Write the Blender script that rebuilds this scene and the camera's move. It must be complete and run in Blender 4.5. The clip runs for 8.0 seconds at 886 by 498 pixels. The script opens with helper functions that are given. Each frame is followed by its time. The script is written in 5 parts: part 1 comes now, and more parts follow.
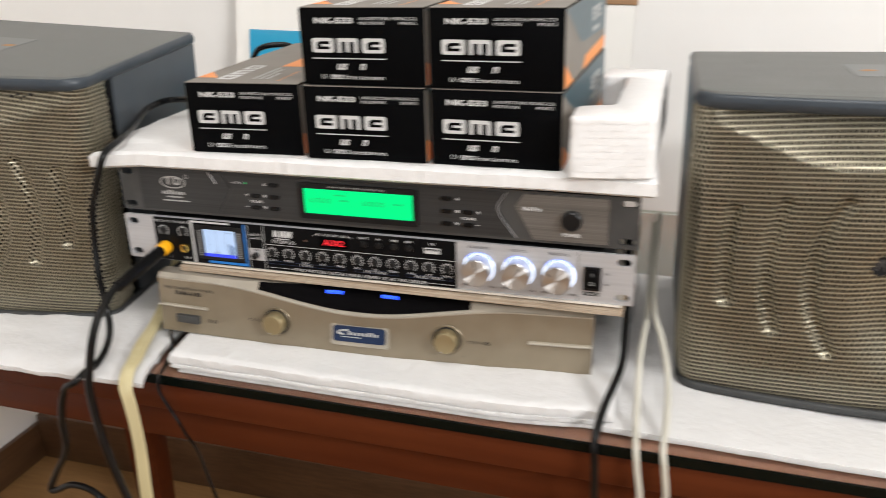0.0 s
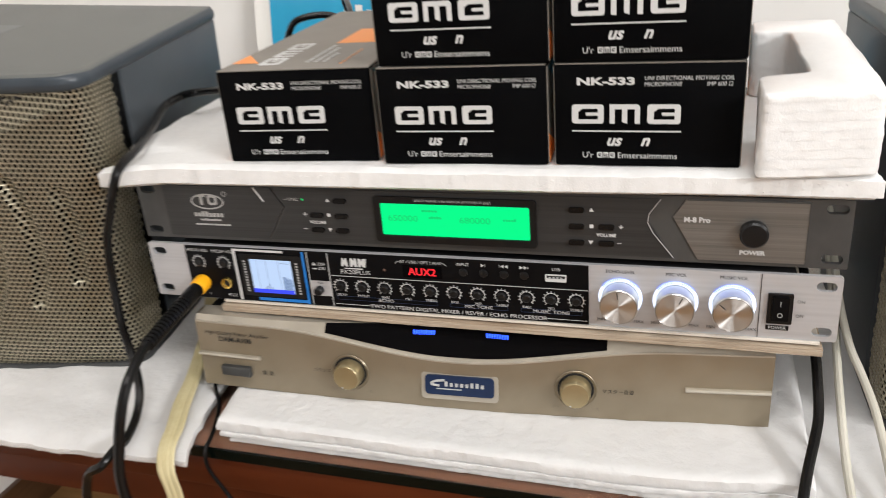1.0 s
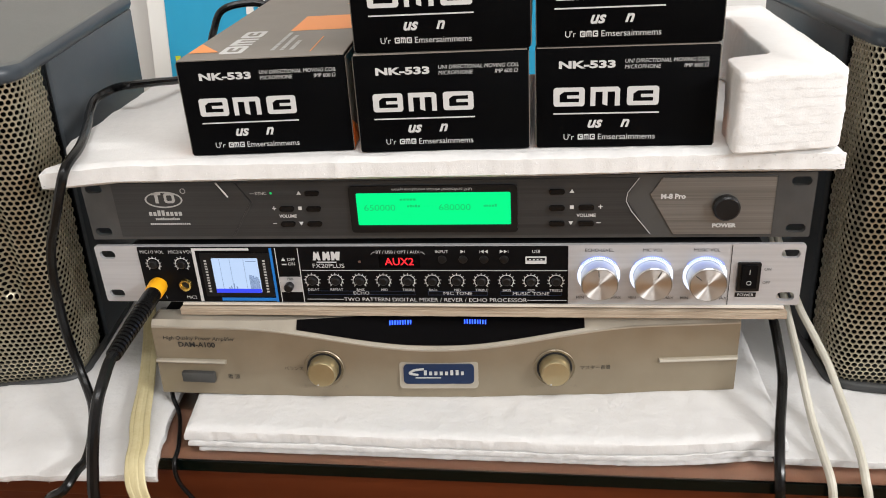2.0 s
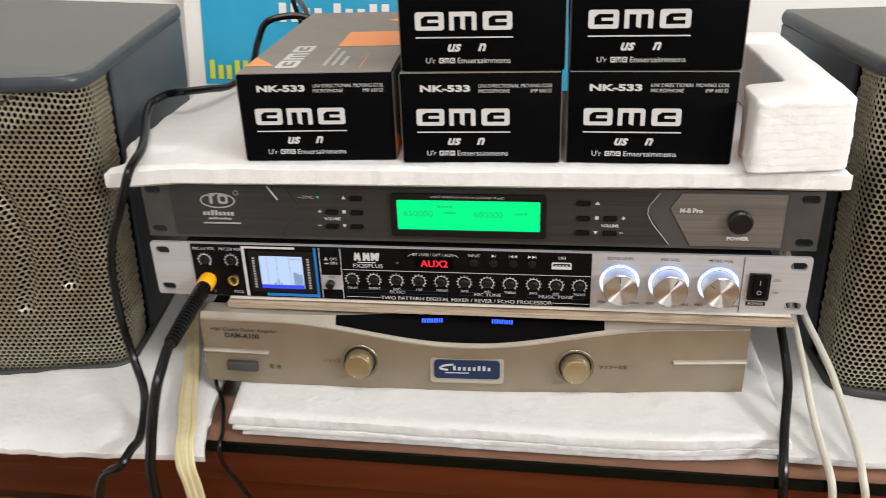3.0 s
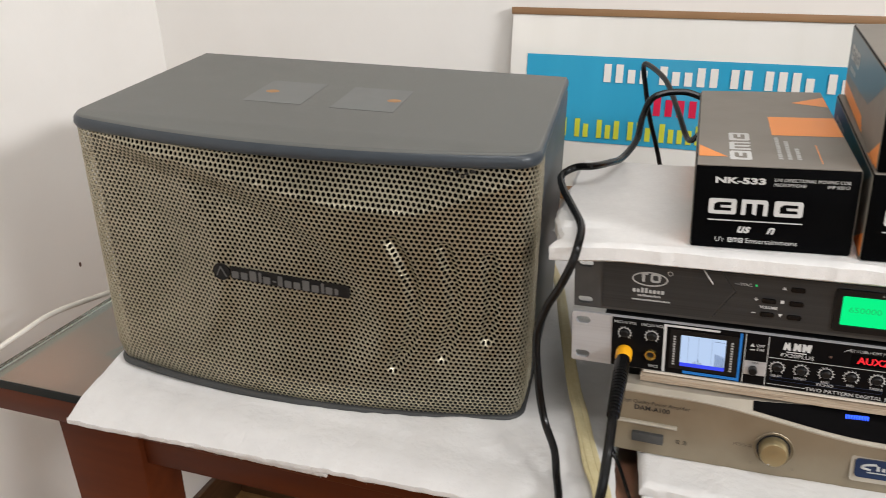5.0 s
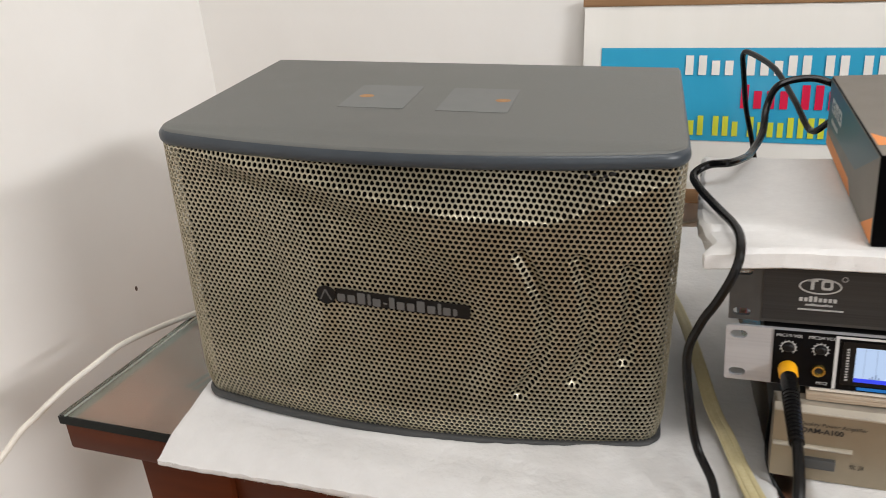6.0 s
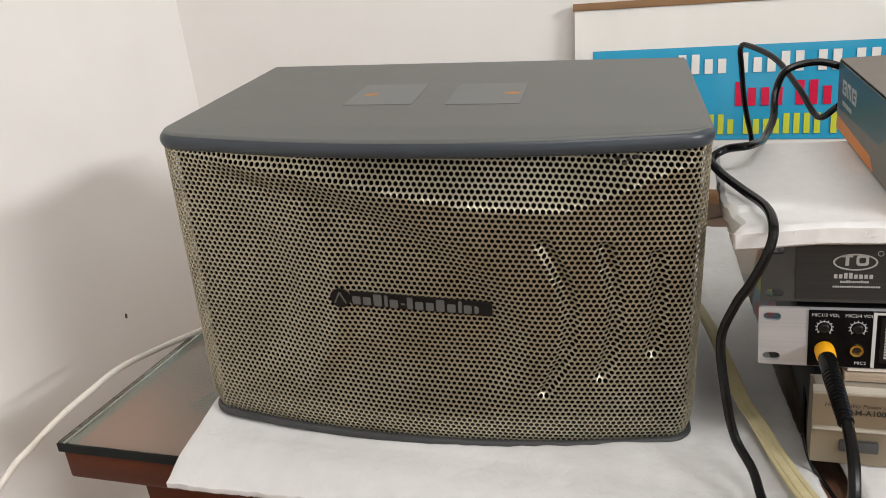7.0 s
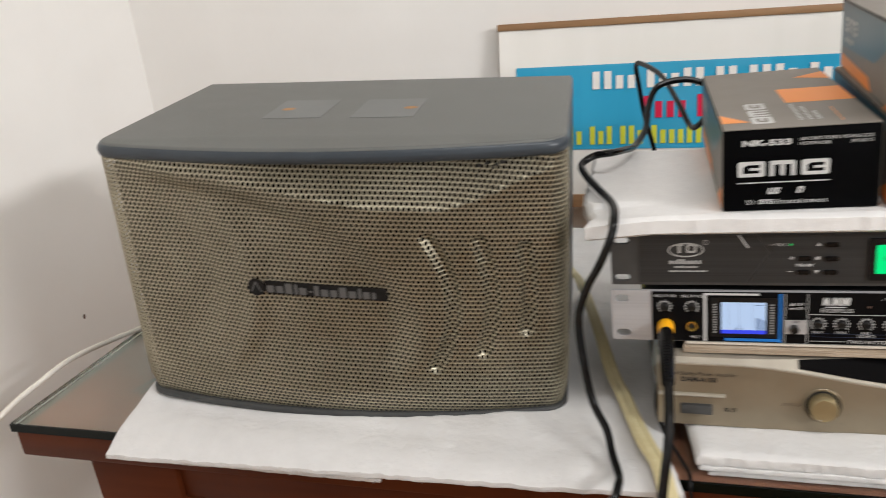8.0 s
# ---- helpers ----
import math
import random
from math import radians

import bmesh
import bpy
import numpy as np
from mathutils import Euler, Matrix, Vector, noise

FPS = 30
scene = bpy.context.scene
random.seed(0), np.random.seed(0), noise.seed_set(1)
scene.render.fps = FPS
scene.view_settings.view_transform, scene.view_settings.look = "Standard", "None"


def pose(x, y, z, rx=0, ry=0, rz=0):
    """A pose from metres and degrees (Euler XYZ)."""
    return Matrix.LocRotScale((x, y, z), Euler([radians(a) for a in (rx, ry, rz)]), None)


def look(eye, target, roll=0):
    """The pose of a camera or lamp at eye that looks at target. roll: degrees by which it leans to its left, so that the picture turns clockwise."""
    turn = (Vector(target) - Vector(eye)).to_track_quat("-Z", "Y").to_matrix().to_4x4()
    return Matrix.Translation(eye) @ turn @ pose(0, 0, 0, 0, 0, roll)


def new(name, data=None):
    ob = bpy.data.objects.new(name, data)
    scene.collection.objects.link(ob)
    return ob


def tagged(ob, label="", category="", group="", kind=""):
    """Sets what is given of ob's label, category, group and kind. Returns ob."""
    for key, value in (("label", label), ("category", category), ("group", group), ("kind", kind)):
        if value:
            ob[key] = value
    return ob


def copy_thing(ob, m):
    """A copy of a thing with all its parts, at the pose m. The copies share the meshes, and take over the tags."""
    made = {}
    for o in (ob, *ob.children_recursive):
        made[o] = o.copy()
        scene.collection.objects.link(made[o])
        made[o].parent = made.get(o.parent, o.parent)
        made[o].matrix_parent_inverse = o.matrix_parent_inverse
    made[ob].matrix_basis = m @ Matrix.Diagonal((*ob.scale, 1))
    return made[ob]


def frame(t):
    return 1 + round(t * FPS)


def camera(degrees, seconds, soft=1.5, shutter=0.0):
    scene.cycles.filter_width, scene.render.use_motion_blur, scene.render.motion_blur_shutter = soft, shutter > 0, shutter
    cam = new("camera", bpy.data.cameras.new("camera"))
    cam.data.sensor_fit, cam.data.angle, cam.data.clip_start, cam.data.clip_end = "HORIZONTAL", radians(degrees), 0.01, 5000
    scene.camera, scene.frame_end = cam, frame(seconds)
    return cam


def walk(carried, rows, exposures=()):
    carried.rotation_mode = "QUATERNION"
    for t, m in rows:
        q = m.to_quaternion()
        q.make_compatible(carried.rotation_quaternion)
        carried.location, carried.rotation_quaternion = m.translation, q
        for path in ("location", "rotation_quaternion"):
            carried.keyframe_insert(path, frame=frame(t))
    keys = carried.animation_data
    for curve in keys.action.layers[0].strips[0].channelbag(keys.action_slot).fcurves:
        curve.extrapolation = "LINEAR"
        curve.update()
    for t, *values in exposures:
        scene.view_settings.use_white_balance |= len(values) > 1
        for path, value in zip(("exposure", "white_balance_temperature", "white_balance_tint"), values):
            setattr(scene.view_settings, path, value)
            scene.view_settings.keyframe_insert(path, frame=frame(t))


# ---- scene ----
cam = camera(56.9, 8.0, soft=0.9, shutter=0.45)
PATH = [
    (0, (0.276, -0.622, 1.141), (-0.283, 1.15, 0.403), -1.6),
    (0.3, (0.222, -0.593, 1.14), (-0.419, 1.142, 0.381), -3.0),
    (0.5, (0.192, -0.558, 1.14), (-0.457, 1.163, 0.353), -3.6),
    (0.8, (0.16, -0.503, 1.128), (-0.456, 1.221, 0.324), -4.6),
    (1, (0.153, -0.477, 1.122), (-0.424, 1.254, 0.303), -5.0),
    (1.2, (0.136, -0.457, 1.118), (-0.353, 1.279, 0.254), -5.2),
    (2.3, (0.067, -0.509, 1.13), (-0.152, 1.288, 0.279), -2.9),
    (2.5, (0.065, -0.517, 1.136), (-0.148, 1.281, 0.287), -2.7),
    (3, (0.062, -0.532, 1.143), (-0.199, 1.259, 0.292), -2.1),
    (3.3, (0.027, -0.553, 1.154), (-0.303, 1.235, 0.319), -1.9),
    (3.5, (0.019, -0.565, 1.16), (-0.409, 1.207, 0.337), -2.6),
    (3.7, (-0.004, -0.578, 1.167), (-0.511, 1.181, 0.362), -3.0),
    (4, (-0.045, -0.589, 1.174), (-0.655, 1.151, 0.4), -3.1),
    (4.2, (-0.066, -0.586, 1.18), (-0.698, 1.146, 0.405), -3.1),
    (5.3, (-0.146, -0.582, 1.196), (-0.833, 1.132, 0.428), -3.0),
    (5.5, (-0.167, -0.575, 1.194), (-0.864, 1.136, 0.429), -3.4),
    (6, (-0.226, -0.556, 1.181), (-0.935, 1.155, 0.427), -5.4),
    (6.5, (-0.248, -0.544, 1.166), (-0.925, 1.193, 0.442), -7.0),
    (7, (-0.262, -0.557, 1.153), (-0.92, 1.199, 0.459), -7.1),
    (7.5, (-0.243, -0.583, 1.151), (-0.895, 1.177, 0.46), -7.2),
    (7.8, (-0.202, -0.611, 1.155), (-0.838, 1.161, 0.48), -7.0),
    (8, (-0.166, -0.624, 1.163), (-0.781, 1.157, 0.49), -7.0),
]
walk(cam, [(t, look(eye, target, roll)) for t, eye, target, roll in PATH], exposures=[(0.0, 0.04), (3.2, 0.03), (4.0, -0.02), (5.4, -0.12), (6.0, -0.12), (6.5, -0.17), (8.0, -0.17)])

# ---------------------------------------------------------------- light
world = bpy.data.worlds.new("world")
scene.world = world
world.use_nodes = True
world.node_tree.nodes["Background"].inputs[0].default_value = (1.0, 0.96, 0.9, 1)
world.node_tree.nodes["Background"].inputs[1].default_value = 0.05


def tube_lamp(name, eye, target, long, wide, watts, colour):
    data = bpy.data.lights.new(name, "AREA")
    data.shape, data.size, data.size_y, data.energy, data.color = "RECTANGLE", long, wide, watts, colour
    ob = new(name, data)
    ob.matrix_world = look(eye, target)
    return ob


tube_lamp("tube_lamp", (3.2, -1.85, 2.33), (-0.3, 0.2, 0.9), 1.2, 0.12, 114, (0.975, 0.975, 0.978))
tube_lamp("window_light", (1.30, -3.42, 1.55), (1.30, 0.0, 1.55), 1.36, 1.56, 16, (0.95, 0.975, 1.0))
# unseen overhead fill, added to brighten upward faces and the grilles
tube_lamp("ceiling_lamp", (0.50, -0.9, 2.74), (0.50, -0.89, 0.0), 1.2, 0.4, 23.0, (0.975, 0.975, 0.978))


# ---------------------------------------------------------------- materials
def material(name, colour, rough=0.5, metal=0.0, other=None, scale=40.0, amount=0.5, bump=0.0, bump_scale=200.0,
             emit=None, strength=0.0, coat=0.0, stretch=(1, 1, 1), specular=0.5, transmission=0.0, vary=0.0):
    """A surface: two colours mixed by noise at two scales, with a fine relief."""
    m = bpy.data.materials.new(name)
    m.use_nodes = True
    nt = m.node_tree
    b = nt.nodes["Principled BSDF"]
    b.inputs["Roughness"].default_value = rough
    b.inputs["Metallic"].default_value = metal
    b.inputs["Specular IOR Level"].default_value = specular
    b.inputs["Coat Weight"].default_value = coat
    b.inputs["Coat Roughness"].default_value = 0.08
    b.inputs["Transmission Weight"].default_value = transmission
    if emit:
        b.inputs["Emission Color"].default_value = (*emit, 1)
        b.inputs["Emission Strength"].default_value = strength
    tc = nt.nodes.new("ShaderNodeTexCoord")
    mp = nt.nodes.new("ShaderNodeMapping")
    mp.inputs["Scale"].default_value = stretch
    nt.links.new(tc.outputs["Object"], mp.inputs["Vector"])
    if other is None:
        b.inputs["Base Color"].default_value = (*colour, 1)
    else:
        coarse = nt.nodes.new("ShaderNodeTexNoise")
        coarse.inputs["Scale"].default_value = scale * 0.2
        coarse.inputs["Detail"].default_value = 4
        fine = nt.nodes.new("ShaderNodeTexNoise")
        fine.inputs["Scale"].default_value = scale
        fine.inputs["Detail"].default_value = 6
        nt.links.new(mp.outputs[0], coarse.inputs["Vector"])
        nt.links.new(mp.outputs[0], fine.inputs["Vector"])
        add = nt.nodes.new("ShaderNodeMath")
        add.operation = "MULTIPLY_ADD"
        add.inputs[1].default_value = 0.5
        half = nt.nodes.new("ShaderNodeMath")
        half.operation = "MULTIPLY"
        half.inputs[1].default_value = 0.5
        nt.links.new(coarse.outputs[0], half.inputs[0])
        nt.links.new(fine.outputs[0], add.inputs[0])
        nt.links.new(half.outputs[0], add.inputs[2])
        ramp = nt.nodes.new("ShaderNodeValToRGB")
        ramp.color_ramp.elements[0].position = 0.5 - 0.25 * amount
        ramp.color_ramp.elements[1].position = 0.5 + 0.25 * amount
        ramp.color_ramp.elements[0].color = (*colour, 1)
        ramp.color_ramp.elements[1].color = (*other, 1)
        nt.links.new(add.outputs[0], ramp.inputs[0])
        nt.links.new(ramp.outputs[0], b.inputs["Base Color"])
        if vary:
            rr = nt.nodes.new("ShaderNodeMapRange")
            rr.inputs[1].default_value, rr.inputs[2].default_value = 0.3, 0.7
            rr.inputs[3].default_value, rr.inputs[4].default_value = max(0.02, rough - vary), min(1, rough + vary)
            nt.links.new(add.outputs[0], rr.inputs[0])
            nt.links.new(rr.outputs[0], b.inputs["Roughness"])
    if bump:
        n = nt.nodes.new("ShaderNodeTexNoise")
        n.inputs["Scale"].default_value = bump_scale
        n.inputs["Detail"].default_value = 4
        nt.links.new(mp.outputs[0], n.inputs["Vector"])
        bp = nt.nodes.new("ShaderNodeBump")
        bp.inputs["Strength"].default_value = bump
        bp.inputs["Distance"].default_value = 0.002
        nt.links.new(n.outputs[0], bp.inputs["Height"])
        nt.links.new(bp.outputs[0], b.inputs["Normal"])
    return m


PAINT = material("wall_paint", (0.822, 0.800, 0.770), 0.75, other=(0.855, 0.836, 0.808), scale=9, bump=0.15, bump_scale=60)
# dimmed tones for the unseen walls and ceiling, to cut their bounce light
PAINT_DIMMED = material("dimmed_wall_paint", (0.34, 0.325, 0.30), 0.75, other=(0.38, 0.365, 0.34), scale=9, bump=0.15, bump_scale=60)
CEIL = material("dimmed_ceiling_paint", (0.60, 0.58, 0.55), 0.8, other=(0.64, 0.62, 0.59), scale=6)
FLOOR = material("floor_wood", (0.24, 0.125, 0.045), 0.45, other=(0.34, 0.19, 0.075), scale=14, stretch=(1, 7, 1), vary=0.1)
SKIRT = material("dark_wood", (0.070, 0.033, 0.015), 0.35, other=(0.115, 0.057, 0.027), scale=25, stretch=(1, 0.2, 6))
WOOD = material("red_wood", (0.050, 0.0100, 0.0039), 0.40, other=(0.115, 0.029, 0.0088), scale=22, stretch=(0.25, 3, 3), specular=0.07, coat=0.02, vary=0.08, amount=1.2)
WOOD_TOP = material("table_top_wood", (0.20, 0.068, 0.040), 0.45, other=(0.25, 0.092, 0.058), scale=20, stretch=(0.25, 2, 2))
GLASS = material("table_glass", (0.80, 0.93, 0.88), 0.02, transmission=1.0)
GLASS.node_tree.nodes["Principled BSDF"].inputs["IOR"].default_value = 1.33
GLASS_EDGE = material("glass_edge", (0.0007, 0.0026, 0.0019), 0.25, specular=0.14)
FELT = material("white_felt", (0.60, 0.592, 0.585), 0.95, other=(0.695, 0.688, 0.681), scale=60, bump=0.45, bump_scale=170, specular=0.1, amount=1.2)
FOAM = material("white_foam", (0.705, 0.70, 0.692), 0.6, other=(0.815, 0.81, 0.80), scale=260, bump=0.18, bump_scale=900, specular=0.4, amount=1.4)
for soft_stuff in (FELT, FOAM):
    shader = soft_stuff.node_tree.nodes["Principled BSDF"]
    shader.inputs["Subsurface Weight"].default_value = 0.75 if soft_stuff is FELT else 0.25
    shader.inputs["Subsurface Radius"].default_value = (1.0, 1.0, 1.0)
    shader.inputs["Subsurface Scale"].default_value = 0.007 if soft_stuff is FELT else 0.003
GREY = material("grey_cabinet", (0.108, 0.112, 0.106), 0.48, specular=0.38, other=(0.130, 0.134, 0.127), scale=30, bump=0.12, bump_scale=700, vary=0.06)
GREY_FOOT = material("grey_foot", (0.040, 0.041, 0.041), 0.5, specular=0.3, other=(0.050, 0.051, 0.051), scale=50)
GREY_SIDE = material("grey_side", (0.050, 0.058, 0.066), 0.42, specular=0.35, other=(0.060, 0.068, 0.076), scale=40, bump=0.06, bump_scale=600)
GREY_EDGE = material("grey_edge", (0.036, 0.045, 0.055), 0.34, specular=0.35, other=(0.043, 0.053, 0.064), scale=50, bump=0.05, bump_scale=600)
TAPE = material("grey_tape", (0.113, 0.121, 0.120), 0.40, other=(0.125, 0.133, 0.132), scale=80)
GRILLE = material("grille_metal", (0.40, 0.362, 0.268), 0.40, metal=0.80, other=(0.50, 0.455, 0.345), scale=30, vary=0.08)
CLOTH = material("speaker_cloth", (0.004, 0.0036, 0.003), 0.95, specular=0.02)
BLACK = material("black_plastic", (0.004, 0.004, 0.0045), 0.35, specular=0.3, other=(0.006, 0.006, 0.0065), scale=90, bump=0.05, bump_scale=900)
RUBBER = material("black_rubber", (0.0032, 0.0032, 0.0036), 0.26, specular=0.26, other=(0.0055, 0.0053, 0.0053), scale=60)
PANEL = material("black_panel", (0.003, 0.003, 0.0035), 0.35, other=(0.0045, 0.0045, 0.005), scale=60, specular=0.08)
INK = material("white_print", (0.55, 0.55, 0.545), 0.6)
INK_DIM = material("dim_grey_print", (0.085, 0.083, 0.081), 0.5)
INK_GREY = material("grey_print", (0.42, 0.42, 0.41), 0.5)
INK_DARK = material("dark_print", (0.018, 0.017, 0.016), 0.5)
INK_FADED = material("faded_print", (0.20, 0.165, 0.12), 0.5)
SILVER = material("silver_panel", (0.45, 0.45, 0.465), 0.42, metal=0.4, other=(0.52, 0.52, 0.535), scale=70, stretch=(0.15, 1, 6), vary=0.05)
CHROME = material("turned_aluminium", (0.50, 0.49, 0.48), 0.30, metal=1.0, other=(0.58, 0.57, 0.56), scale=60)
FACE = material("radial_aluminium", (0.62, 0.60, 0.58), 0.45, metal=1.0, other=(0.70, 0.68, 0.66), scale=60)
tangent = FACE.node_tree.nodes.new("ShaderNodeTangent")
tangent.direction_type, tangent.axis = "RADIAL", "Y"
FACE.node_tree.links.new(tangent.outputs[0], FACE.node_tree.nodes["Principled BSDF"].inputs["Tangent"])
FACE.node_tree.nodes["Principled BSDF"].inputs["Anisotropic"].default_value = 0.97
FACE.node_tree.nodes["Principled BSDF"].inputs["Anisotropic Rotation"].default_value = 0.25
STEEL = material("grey_steel", (0.032, 0.033, 0.034), 0.40, metal=0.55, other=(0.062, 0.063, 0.064), scale=90, stretch=(0.06, 1, 9), vary=0.08, amount=1.0)
STEEL_PLAIN = material("grey_steel_plain", (0.060, 0.061, 0.062), 0.45, metal=0.5, other=(0.084, 0.085, 0.084), scale=60)
STEEL_BRIGHT = material("brushed_steel", (0.115, 0.110, 0.102), 0.38, metal=0.6, other=(0.27, 0.26, 0.245), scale=120, stretch=(0.04, 1, 10), vary=0.1, amount=0.9)
CHASSIS = material("chassis_metal", (0.012, 0.012, 0.013), 0.5, metal=0.3, other=(0.018, 0.018, 0.019), scale=40)
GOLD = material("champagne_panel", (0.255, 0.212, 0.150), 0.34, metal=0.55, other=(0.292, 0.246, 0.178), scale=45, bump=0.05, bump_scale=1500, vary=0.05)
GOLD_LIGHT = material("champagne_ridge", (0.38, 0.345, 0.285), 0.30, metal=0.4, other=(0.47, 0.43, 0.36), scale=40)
GOLD_KNOB = material("champagne_knob", (0.37, 0.305, 0.175), 0.32, metal=0.75, other=(0.42, 0.35, 0.21), scale=60)
SMOKE = material("smoked_window", (0.0022, 0.0020, 0.0024), 0.22, specular=0.06)
BADGE = material("blue_badge", (0.006, 0.018, 0.055), 0.3, other=(0.008, 0.023, 0.066), scale=40)
LCD = material("green_display", (0.0, 0.05, 0.02), 0.5, specular=0.1, emit=(0.0, 1.0, 0.27), strength=0.92)
LCD_INK = material("green_display_digit", (0.0, 0.18, 0.06), 0.3, emit=(0.0, 0.62, 0.12), strength=0.7)
SCREEN = material("blue_white_screen", (0.05, 0.07, 0.1), 0.3, specular=0.3, emit=(0.56, 0.72, 1.0), strength=0.86)
SCREEN_BLUE = material("deep_blue_screen", (0.02, 0.03, 0.3), 0.25, emit=(0.03, 0.06, 0.85), strength=0.8)
SCREEN_INK = material("screen_trace", (0.1, 0.15, 0.25), 0.3, emit=(0.14, 0.22, 0.42), strength=0.5)
RED_LED = material("red_led", (0.3, 0.0, 0.0), 0.3, emit=(1.0, 0.03, 0.05), strength=1.0)
BLUE_LED = material("blue_led", (0.0, 0.02, 0.4), 0.3, emit=(0.03, 0.10, 1.0), strength=3.2)
RING_LED = material("knob_ring_light", (0.7, 0.8, 1.0), 0.3, emit=(0.70, 0.80, 1.0), strength=1.05)
RING_TICK = material("knob_ring_ticks", (0.1, 0.15, 0.5), 0.3, emit=(0.18, 0.28, 0.85), strength=0.7)
BLUE_TRIM = material("blue_trim", (0.01, 0.17, 0.55), 0.35)
YELLOW = material("yellow_ring", (0.85, 0.40, 0.008), 0.42)
BRASS = material("brass_jack", (0.75, 0.55, 0.16), 0.25, metal=1.0)
CARD_BLACK = material("black_card", (0.0015, 0.0016, 0.002), 0.45, other=(0.0026, 0.0027, 0.003), scale=50, specular=0.03, bump=0.04, bump_scale=700)
CARD_GREY = material("grey_card", (0.178, 0.160, 0.137), 0.55, other=(0.205, 0.185, 0.16), scale=40, bump=0.05, bump_scale=500)
CARD_TEAL = material("dark_teal_card", (0.012, 0.055, 0.075), 0.35)
ORANGE = material("orange_print", (0.80, 0.27, 0.055), 0.5)
KRAFT = material("plywood_edge", (0.20, 0.13, 0.075), 0.85, other=(0.60, 0.51, 0.40), scale=70, stretch=(0.35, 1, 16), amount=0.9, bump=0.5, bump_scale=90)
PLYFACE = material("plywood_face", (0.62, 0.56, 0.48), 0.8, other=(0.70, 0.64, 0.56), scale=30, stretch=(0.3, 2, 1))
CREAM = material("cream_strap", (0.52, 0.44, 0.23), 0.55, other=(0.64, 0.57, 0.35), scale=50, stretch=(8, 8, 0.3), amount=1.0)
WHITE_CABLE = material("white_cable", (0.47, 0.45, 0.38), 0.45, other=(0.54, 0.52, 0.45), scale=40)
WHITE_LEAD = material("white_lead", (0.66, 0.62, 0.55), 0.45, other=(0.74, 0.70, 0.63), scale=60)
GLASS_RIM = material("edge_band", (0.10, 0.062, 0.045), 0.4, other=(0.14, 0.10, 0.075), scale=30, stretch=(4, 0.5, 1))
SIGN_WHITE = material("sign_white_vinyl", (0.85, 0.83, 0.78), 0.07, other=(0.89, 0.87, 0.83), scale=8, specular=1.0, bump=0.35, bump_scale=9, stretch=(3, 1, 0.35))
SIGN_BLUE = material("sign_blue_vinyl", (0.035, 0.36, 0.60), 0.09, other=(0.045, 0.39, 0.63), scale=8, specular=1.0, bump=0.35, bump_scale=9, stretch=(3, 1, 0.35))
SIGN_RED = material("sign_red", (0.65, 0.02, 0.07), 0.15)
SIGN_YELLOW = material("sign_yellow", (0.62, 0.66, 0.06), 0.15)
SIGN_WOOD = material("sign_batten", (0.22, 0.115, 0.05), 0.55, other=(0.32, 0.18, 0.085), scale=40, stretch=(0.2, 2, 4))
TORN = material("torn_orange_paper", (0.30, 0.15, 0.065), 0.7, other=(0.42, 0.23, 0.10), scale=200)
SOCKET = material("socket_dark", (0.004, 0.004, 0.005), 0.6)
CARVED = material("dim_trace", (0.11, 0.06, 0.045), 0.4)


# ---------------------------------------------------------------- builders
def smooth(me, angle=35):
    for p in me.polygons:
        p.use_smooth = True
    me.set_sharp_from_angle(angle=radians(angle))


def part(name, bm, mat, parent, label="", shade=True):
    """Links a bmesh (or mesh) as one mesh object under a thing or a part."""
    if isinstance(bm, bpy.types.Mesh):
        me = bm
    else:
        me = bpy.data.meshes.new(name)
        bmesh.ops.recalc_face_normals(bm, faces=bm.faces)
        bm.to_mesh(me)
        bm.free()
        if shade:
            smooth(me)
    me.materials.append(mat)
    ob = new(name, me)
    ob.parent = parent
    if label:
        tagged(ob, label)
    return ob


def thing(name, m, label, category, group=""):
    ob = new(name)
    ob.empty_display_size = 0.02
    ob.matrix_world = m
    return tagged(ob, label, category, group)


def solo(name, bm, mat, label, category, group="", kind="", m=None):
    ob = part(name, bm, mat, None)
    if m is not None:
        ob.matrix_world = m
    return tagged(ob, label, category, group, kind)


def join(bm, more):
    me = bpy.data.meshes.new("tmp")
    more.to_mesh(me)
    more.free()
    bm.from_mesh(me)
    bpy.data.meshes.remove(me)
    return bm


def box(x0, x1, y0, y1, z0, z1, bevel=0.0, seg=2):
    bm = bmesh.new()
    bmesh.ops.create_cube(bm, size=1)
    for v in bm.verts:
        v.co = Vector((x0 + (v.co.x + 0.5) * (x1 - x0), y0 + (v.co.y + 0.5) * (y1 - y0), z0 + (v.co.z + 0.5) * (z1 - z0)))
    if bevel:
        bmesh.ops.bevel(bm, geom=bm.edges[:], offset=bevel, segments=seg, affect="EDGES", profile=0.5)
    return bm


def boxes(*rows, bevel=0.0):
    bm = bmesh.new()
    for r in rows:
        join(bm, box(*r, bevel=bevel))
    return bm


